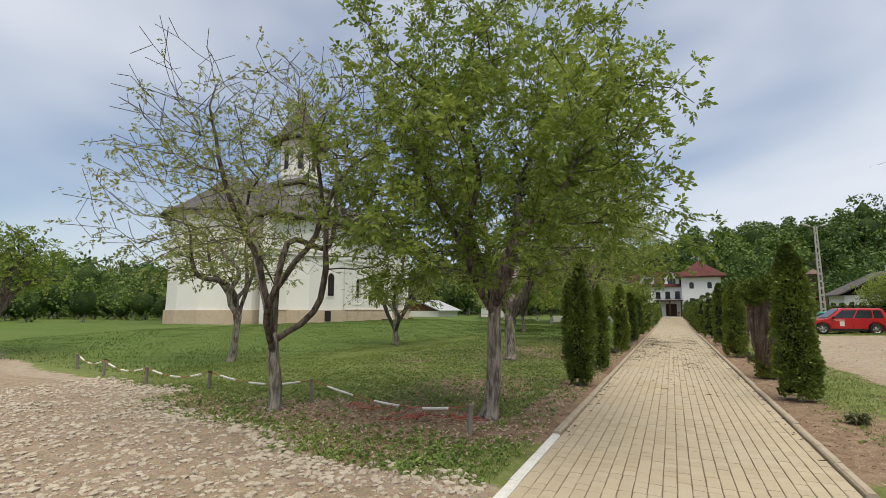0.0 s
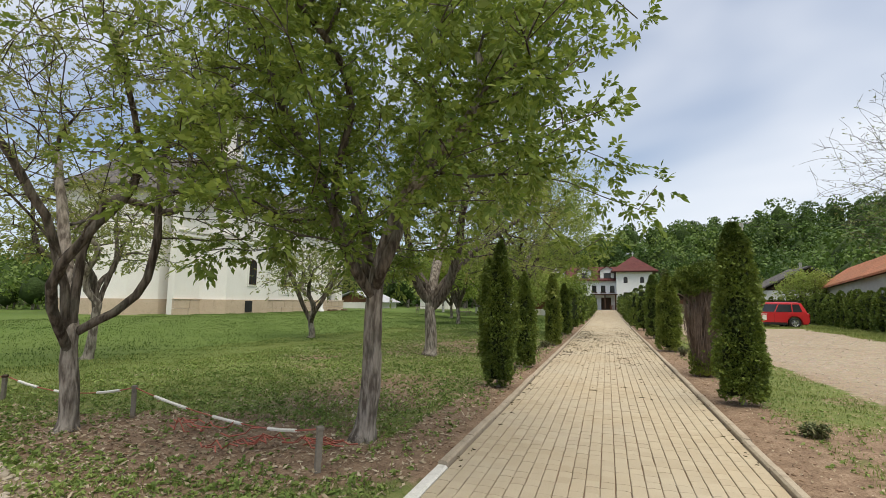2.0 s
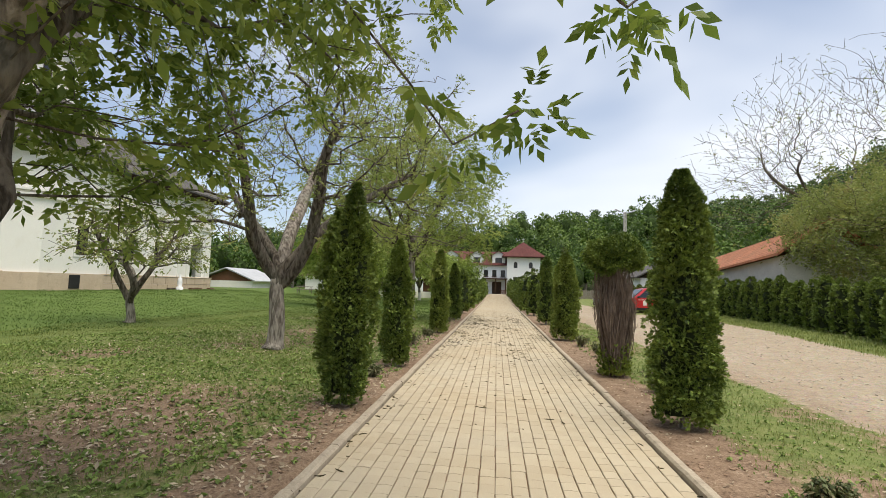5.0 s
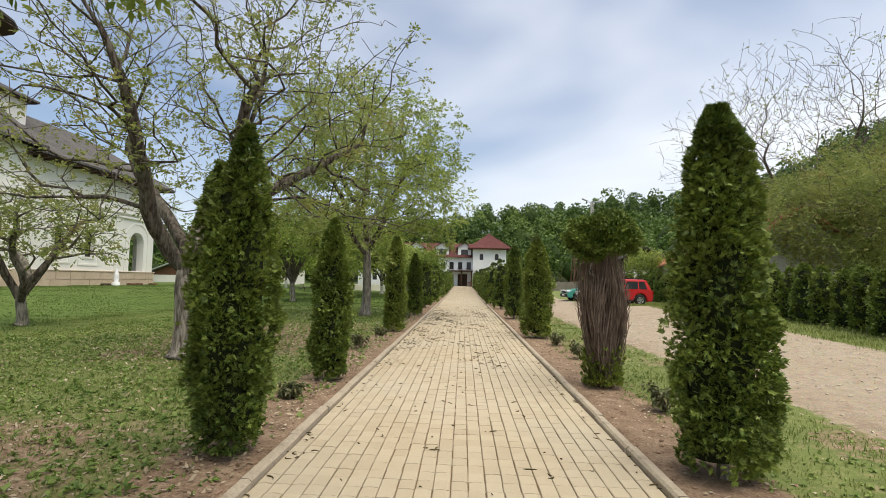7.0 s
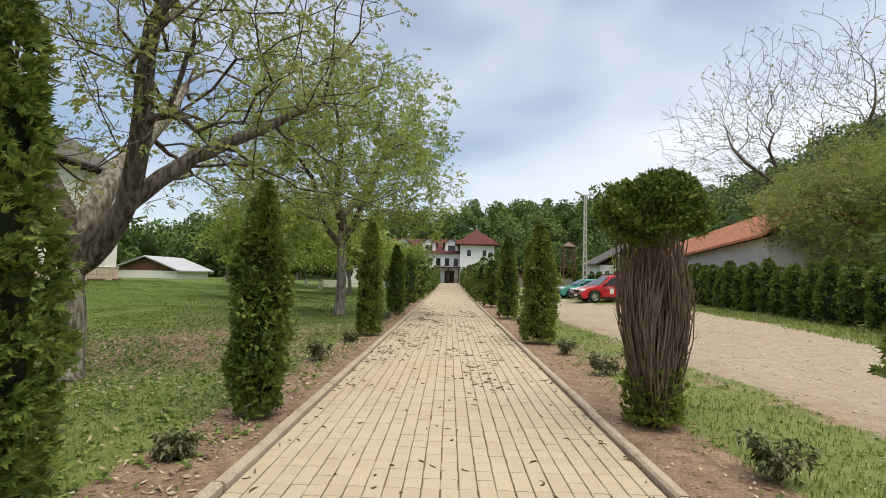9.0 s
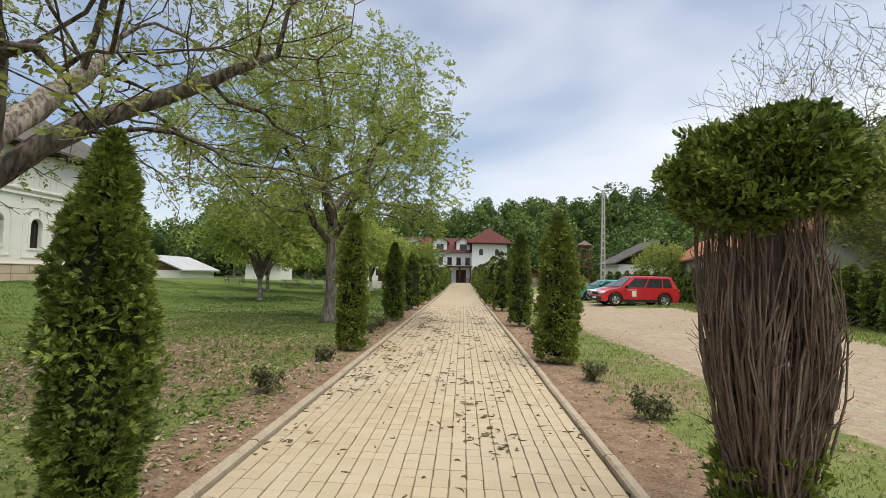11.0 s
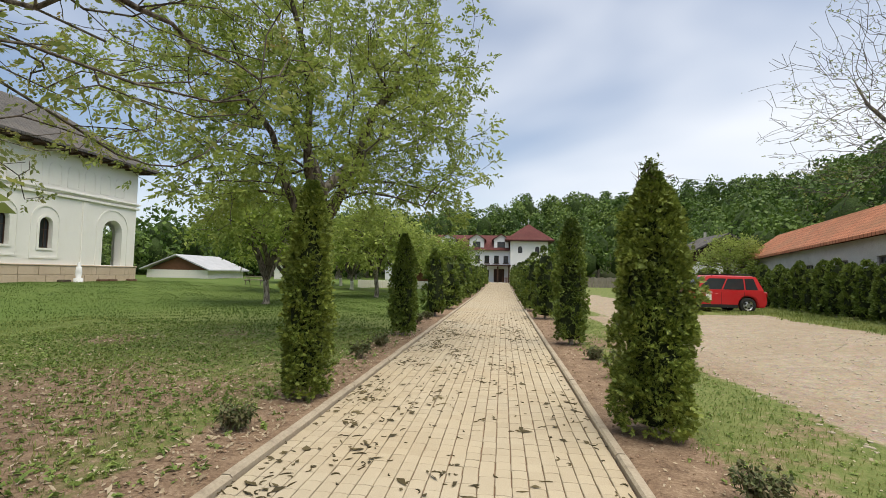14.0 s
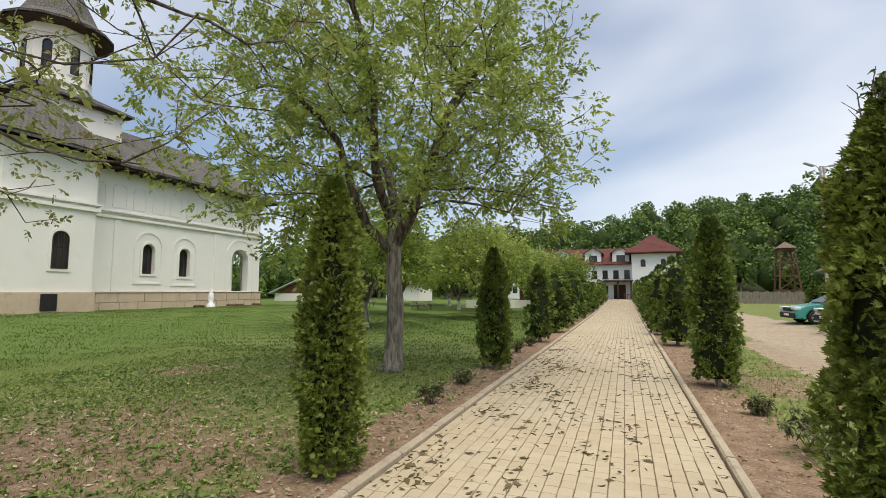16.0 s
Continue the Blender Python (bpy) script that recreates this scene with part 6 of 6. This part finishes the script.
def bench(x, y, turn):
    z = float(ground_z(x, y))
    T = thing("picnic_bench", "grey wooden picnic bench with a table", "bench", pose(x, y, z, 0, 0, turn), "picnic benches")
    for k in range(3):
        part("table_board", box(-0.8, 0.8, -0.33 + k * 0.22, -0.12 + k * 0.22, 0.7, 0.74), M["wood_grey"], T)
    for s in (-1, 1):
        part("seat", box(-0.8, 0.8, s * 0.62 - 0.12, s * 0.62 + 0.12, 0.42, 0.46), M["wood_grey"], T)
        part("cross_beam", box(s * 0.6 - 0.03, s * 0.6 + 0.03, -0.72, 0.72, 0.36, 0.42), M["wood_grey"], T)
        for q in (-1, 1):
            part("leg", pole_mesh("leg", [(s * 0.6, q * 0.6, 0), (s * 0.6, q * 0.2, 0.7)], 0.035, M["wood_grey"], 4), None, T)


bench(-19.5, 50.0, 10)
bench(-15.5, 52.5, -5)
wall_low = thing("garden_wall", "low pale rendered garden wall behind the orchard", "wall")
for i in range(9):
    part("panel", box(-14.0 + i * 1.25, -12.78 + i * 1.25, 60.0, 60.2, 0.0, 0.85 + 0.02 * (i % 2), 0.01), M["plaster"], wall_low)


# ---------- grass, weeds, stones, fallen catkins ----------
def lookup(arr, x, y):
    i = np.clip(np.searchsorted(gy, y), 0, ny - 1)
    j = np.clip(np.searchsorted(gx, x), 0, nx - 1)
    return arr[i, j]


def scatter(seed, n, x0, x1, y0, y1, soil_max=0.75, near=0.0):
    r = np.random.default_rng(seed)
    x = r.uniform(x0, x1, n)
    y = y0 + (y1 - y0) * r.uniform(0, 1, n) ** (1 + near)
    patch = 0.5 * bumpy(x * 1.9, y * 1.7, 1.0, 0.7) / 2
    ok = (np.abs(x) > 1.75) & (lookup(soil, x, y) + 0.22 * patch < soil_max * r.uniform(0.45, 1.15, n)) & (lookup(gravel, x, y) + 0.3 * patch < r.uniform(0.2, 0.8, n))
    return r, x[ok], y[ok]


def blades(name, label, seed, n, x0, x1, y0, y1, h, mat, soil_max=0.75, near=0.0, wide=0.006):
    r, x, y = scatter(seed, n, x0, x1, y0, y1, soil_max, near)
    k = len(x)
    base = np.stack([x, y, ground_z(x, y) - 0.005], -1)
    lush = 0.65 + 0.45 * (bumpy(x * 0.8, y * 0.9, 1.0, 2.0) / 2 + 0.5)
    L = h * lush * r.uniform(0.5, 1.4, k)
    a = r.uniform(0, 6.28, k)
    lean = np.stack([np.cos(a), np.sin(a), np.zeros(k)], -1) * r.uniform(0.1, 0.8, k)[:, None]
    sd = np.stack([-np.sin(a), np.cos(a), np.zeros(k)], -1) * (wide * r.uniform(0.6, 1.5, k))[:, None]
    tip = base + (lean + np.array([0, 0, 1.0])) * L[:, None]
    mid = base + (lean * 0.35 + np.array([0, 0, 0.55])) * L[:, None]
    return tagged(new(name, quads_mesh(name, np.stack([base, mid + sd, tip, mid - sd], 1), M[mat])), label, "grass", kind="stuff")


blades("grass", "uneven spring lawn under the trees", 1, 150000, -13, -1.7, 2.6, 27, 0.045, "grass", near=0.35, wide=0.005)
blades("grass", "grass strip between the bed and the drive", 2, 44000, 2.2, 5.4, 1.5, 34, 0.055, "grass", near=0.3, wide=0.005)
blades("grass", "taller grass at the foot of the hedge", 3, 20000, 9.5, 13.8, 14, 42, 0.11, "grass", wide=0.012)
blades("grass", "far lawn in front of the church", 4, 60000, -27, -11.5, 6, 48, 0.06, "lush_grass", wide=0.012)


blades("grass", "far lawn under the orchard trees", 5, 30000, -11.5, -1.9, 26, 50, 0.06, "lush_grass", wide=0.014)


def weeds(seed, n, x0, x1, y0, y1, smin, smax, soil_max=1.3):
    r, x, y = scatter(seed, n, x0, x1, y0, y1, soil_max, 0.2)
    k = len(x)
    c = np.stack([x, y, ground_z(x, y) + 0.012], -1)
    s = r.uniform(smin, smax, k)
    return tagged(new("weeds", quads_mesh("weeds", compound(r, c, s, 6), M["weed"])), "low broad-leaved weeds in thin grass", "weeds", kind="stuff")


weeds(11, 20000, -10.5, -1.8, 2.8, 27, 0.03, 0.1, 1.15)


def litter(seed, n, x0, x1, y0, y1, smin, smax):
    """Dry leaf scraps lying about on thin grass and bare soil, thickest where the soil shows."""
    r = np.random.default_rng(seed)
    x, y = r.uniform(x0, x1, n), y0 + (y1 - y0) * r.uniform(0, 1, n) ** 1.2
    ok = (np.abs(x) > 1.72) & (lookup(soil, x, y) > r.uniform(0.05, 0.8, n)) & (lookup(gravel, x, y) < 0.6)
    x, y = x[ok], y[ok]
    k = len(x)
    a = r.uniform(0, 6.28, k)
    d = np.stack([np.cos(a), np.sin(a), r.normal(size=k) * 0.35], -1)
    w = np.stack([-np.sin(a), np.cos(a), r.normal(size=k) * 0.4], -1)
    L = r.uniform(smin, smax, k)[:, None]
    b = np.stack([x, y, ground_z(x, y) + r.uniform(0.008, 0.022, k)], -1)
    q = np.stack([b, b + d * L * 0.5 + w * L * 0.26, b + d * L, b + d * L * 0.45 - w * L * 0.22], 1)
    return tagged(new("leaf_litter", quads_mesh("leaf_litter", q, M["litter_leaf"])), "dry tan leaf scraps on thin grass", "litter", kind="stuff")


litter(14, 42000, -10, -1.72, 3.0, 27, 0.02, 0.075)
litter(15, 5000, 1.72, 4.6, 3.0, 27, 0.015, 0.05)
weeds(12, 2600, 2.1, 4.8, 2, 30, 0.025, 0.07, 2.0)
weeds(13, 700, -7, -1.7, 2.7, 4.4, 0.04, 0.10)

ico = bmesh.new()
bmesh.ops.create_icosphere(ico, subdivisions=1, radius=1.0)
ICV = np.array([v.co[:] for v in ico.verts])
ICF = [tuple(v.index for v in q.verts) for q in ico.faces]
ico.free()


def stones(name, label, seed, x, y, size, mat, flat=0.55):
    r = np.random.default_rng(seed)
    V, Fs = [], []
    for i in range(len(x)):
        o = len(V) * len(ICV)
        v = ICV * (1 + r.normal(size=(len(ICV), 1)) * 0.16) * np.array([1, r.uniform(0.55, 1), flat * r.uniform(0.6, 1.2)]) * size[i]
        a = r.uniform(0, 6.28)
        R = np.array([[math.cos(a), -math.sin(a), 0], [math.sin(a), math.cos(a), 0], [0, 0, 1]])
        V.append(v @ R.T + np.array([x[i], y[i], float(ground_z(x[i], y[i])) + size[i] * 0.12]))
        Fs += [tuple(k + o for k in q) for q in ICF]
    return tagged(new(name, mesh_of(name, np.concatenate(V).tolist(), Fs, M[mat])), label, "stones", kind="stuff")


r = np.random.default_rng(21)
x = r.uniform(-13, -1.75, 24000)
y = r.uniform(0.0, 5.5, 24000)
edge = lookup(gravel, x, y)
ok = (edge > 0.25) & (r.uniform(0, 1, 24000) < 0.22 + 0.9 * np.exp(-((edge - 0.6) / 0.3) ** 2))
stones("rubble", "pale limestone rubble on the forecourt", 31, x[ok], y[ok], 0.01 + 0.055 * r.uniform(0, 1, ok.sum()) ** 2.4, "limestone")
x = r.uniform(3.6, 10.5, 6500)
y = 1.0 + 27 * r.uniform(0, 1, 6500) ** 1.2
ok = lookup(gravel, x, y) > 0.45
stones("gravel_stones", "loose pale stones on the gravel drive", 32, x[ok], y[ok], 0.01 + 0.028 * r.uniform(0, 1, ok.sum()) ** 2.5, "limestone", 0.5)
x = np.where(r.uniform(0, 1, 2600) < 0.5, -1, 1) * r.uniform(1.66, 2.6, 2600)
y = 5 + 26 * r.uniform(0, 1, 2600) ** 1.1
M["clod"] = speckled("clod", (0.15, 0.095, 0.06), (0.34, 0.235, 0.16), 6, 0.95, 0.6, 40)
stones("clods", "crumbled brown soil in the beds", 33, x, y, 0.006 + 0.025 * r.uniform(0, 1, 2600) ** 2, "clod", 0.6)
x = r.normal(-4.6, 1.6, 900)
y = r.normal(4.9, 0.7, 900)
stones("clods", "clods and straw on the worked patch", 34, x, y, 0.008 + 0.03 * r.uniform(0, 1, 900) ** 2, "clod", 0.45)

x = r.normal(-4.4, 2.4, 1300)
y = r.uniform(4, 22, 1300)
ok = (x < -1.8) & (lookup(soil, x, y) > 0.3)
stones("pebbles", "scattered pale pebbles on thin grass", 35, x[ok], y[ok], 0.005 + 0.016 * r.uniform(0, 1, ok.sum()) ** 2, "limestone", 0.5)

# walnut catkins fallen on the paving: short bent dark strings, some in drifts
r = np.random.default_rng(55)
chunk = []
centres = [(r.uniform(-1.4, 1.4), r.uniform(14, 30)) for _ in range(44)] + [(r.uniform(-1.45, -0.6), r.uniform(16, 30)) for _ in range(26)]
spots_c = []
for cx, cy in centres:
    for _ in range(r.integers(4, 16)):
        spots_c.append((cx + r.normal() * 0.16, cy + r.normal() * 0.3))
for _ in range(430):
    spots_c.append((r.uniform(-1.48, 1.48), 34 - 25 * r.uniform(0, 1) ** 1.5))
for _ in range(190):
    spots_c.append((r.choice([-1, 1]) * r.uniform(1.38, 1.5), r.uniform(5, 34)))
for x, y in spots_c:
    if abs(x) > 1.5:
        continue
    a, L = r.uniform(0, 6.28), r.uniform(0.03, 0.12)
    bend = r.normal() * 1.3
    pts = []
    for k in range(5):
        pts.append((x, y, float(0.45 * smoothstep(45, 92, y)) + 0.006))
        x += math.cos(a) * L / 4
        y += math.sin(a) * L / 4
        a += bend * 0.5
    chunk.append(tube(pts, [r.uniform(0.001, 0.004), r.uniform(0.003, 0.007), r.uniform(0.004, 0.008), r.uniform(0.003, 0.007), 0.002], 4, False))
bits = np.array([(q[0] + r.normal() * 0.05, q[1] + r.normal() * 0.08) for q in spots_c[: len(spots_c) // 2] if abs(q[0]) < 1.4])
k = len(bits)
a = r.uniform(0, 6.28, k)
L, wd = 0.03 + 0.15 * r.uniform(0, 1, k) ** 1.8, r.uniform(0.01, 0.045, k)
u, w = np.stack([np.cos(a), np.sin(a), np.zeros(k)], -1), np.stack([-np.sin(a), np.cos(a), np.zeros(k)], -1)
base = np.stack([bits[:, 0], bits[:, 1], 0.005 + r.uniform(0, 0.006, k)], -1)
lift = np.array([0, 0, 1.0]) * r.uniform(0.002, 0.02, k)[:, None]
tagged(new("fallen_leaves", quads_mesh("fallen_leaves", np.stack([base, base + u * (L * 0.5)[:, None] + w * wd[:, None] + lift, base + u * L[:, None], base + u * (L * 0.4)[:, None] - w * wd[:, None] * 0.7], 1), M["fallen"])),
       "withered brown leaf scraps lying on the paving", "litter", kind="stuff")
v, f = joined(chunk)
tagged(new("catkins", mesh_of("catkins", v, f, M["fallen"])), "dark fallen walnut catkins littering the paving", "litter", kind="stuff")


# ---------- paving: kerbs and pavers ----------
paving = thing("path", "straight path of pale yellow concrete pavers with kerbs", "path", kind="structure")
PATH_END = 92.2


def path_z(y):
    return float(0.45 * smoothstep(45, 92, y))


def kerb_mesh(name, mat, w=0.1, top=0.055, L=0.99):
    prof = [(-w / 2, -0.12), (w / 2, -0.12), (w / 2, top - 0.02), (w / 2 - 0.02, top), (-w / 2 + 0.02, top), (-w / 2, top - 0.02)]
    V = [(x, y, z) for y in (0, L) for x, z in prof]
    n = len(prof)
    Fk = [tuple(range(n))[::-1], tuple(range(n, 2 * n))] + [(i, (i + 1) % n, n + (i + 1) % n, n + i) for i in range(n)]
    return mesh_of(name, V, Fk, M[mat])


km, kw = kerb_mesh("kerb_stone", "kerb"), kerb_mesh("kerb_stone", "kerb_white", 0.12, 0.012)
kr = random.Random(12)
kerbs = thing("kerb", "row of low concrete kerb stones edging the path", "kerb", kind="structure")
for side in (-1, 1):
    for i in range(97):
        y = -5.0 + i
        if y + 1 > PATH_END:
            break
        white = y < (5.0 if side < 0 else 3.9)
        ob = new("kerb_stone", kw if white else km)
        ob.parent = kerbs
        ob.matrix_basis = pose(side * 1.56 + kr.uniform(-0.006, 0.006), y, path_z(y) + kr.uniform(-0.005, 0.005), 0, 0, kr.uniform(-0.25, 0.25))

COLS, PW, PL = 23, 3.0 / 23, 0.158
part("bedding", quads_mesh("bedding", [[(-1.51, a, path_z(a) - 0.02), (1.51, a, path_z(a) - 0.02), (1.51, b, path_z(b) - 0.02), (-1.51, b, path_z(b) - 0.02)] for a, b in zip(np.arange(-5, 91, 4.0), np.arange(-1, 95, 4.0))], M["clod"]), None, paving)


def paver_vf(w, l, g=0.0038, ch=0.005):
    """One paver: chamfered top, ends bent to a shallow wave."""
    hw, b = w / 2 - g, 0.014
    e = 0.0005
    out = [(-hw, -l / 2 + e), (0, -l / 2 + e + b), (hw, -l / 2 + e), (hw, l / 2 - e), (0, l / 2 - e + b), (-hw, l / 2 - e)]
    inn = [(x * (1 - ch / hw), y - math.copysign(0.0016, y)) for x, y in out]
    V = [(x, y, -0.03) for x, y in out] + [(x, y, -0.005) for x, y in out] + [(x, y, 0.0) for x, y in inn]
    Fp = [(12, 13, 16, 17), (13, 14, 15, 16)]
    for r in (0, 6):
        for i in range(6):
            j = (i + 1) % 6
            Fp.append((r + i, r + j, r + 6 + j, r + 6 + i))
    return np.array(V), Fp


PV, PF = paver_vf(PW, PL)
single = mesh_of("paver", PV.tolist(), PF, M["paver"])
pr = np.random.default_rng(5)
rows = int((PATH_END + 5) / PL)
bv, bf = [], []
for r in range(rows):
    y = -5 + (r + 0.5) * PL
    z = path_z(y)
    for c in range(COLS):
        x = -1.5 + (c + 0.5) * PW
        dx, dy, dz = pr.normal() * 0.0016, pr.normal() * 0.0006, pr.normal() * 0.0012
        if 3.2 < y < 5.2:
            ob = new("paver", single)
            ob.parent = paving
            ob.matrix_basis = pose(x + dx, y + dy, z + dz, pr.normal() * 0.4, pr.normal() * 0.4, pr.normal() * 0.4)
        else:
            o = len(bv) * 18
            v = PV + np.array([x + dx, y + dy, z + dz])
            v[:, 2] += v[:, 0] * 0 + (PV[:, 0] * pr.normal() + PV[:, 1] * pr.normal()) * 0.007
            bv.append(v)
            bf += [tuple(k + o for k in q) for q in (PF if y < 42 else PF[:2] + PF[8:])]
rest = part("pavers", mesh_of("pavers", np.concatenate(bv).tolist(), bf, M["paver"]), None, paving)
tagged(rest, kind="stuff")
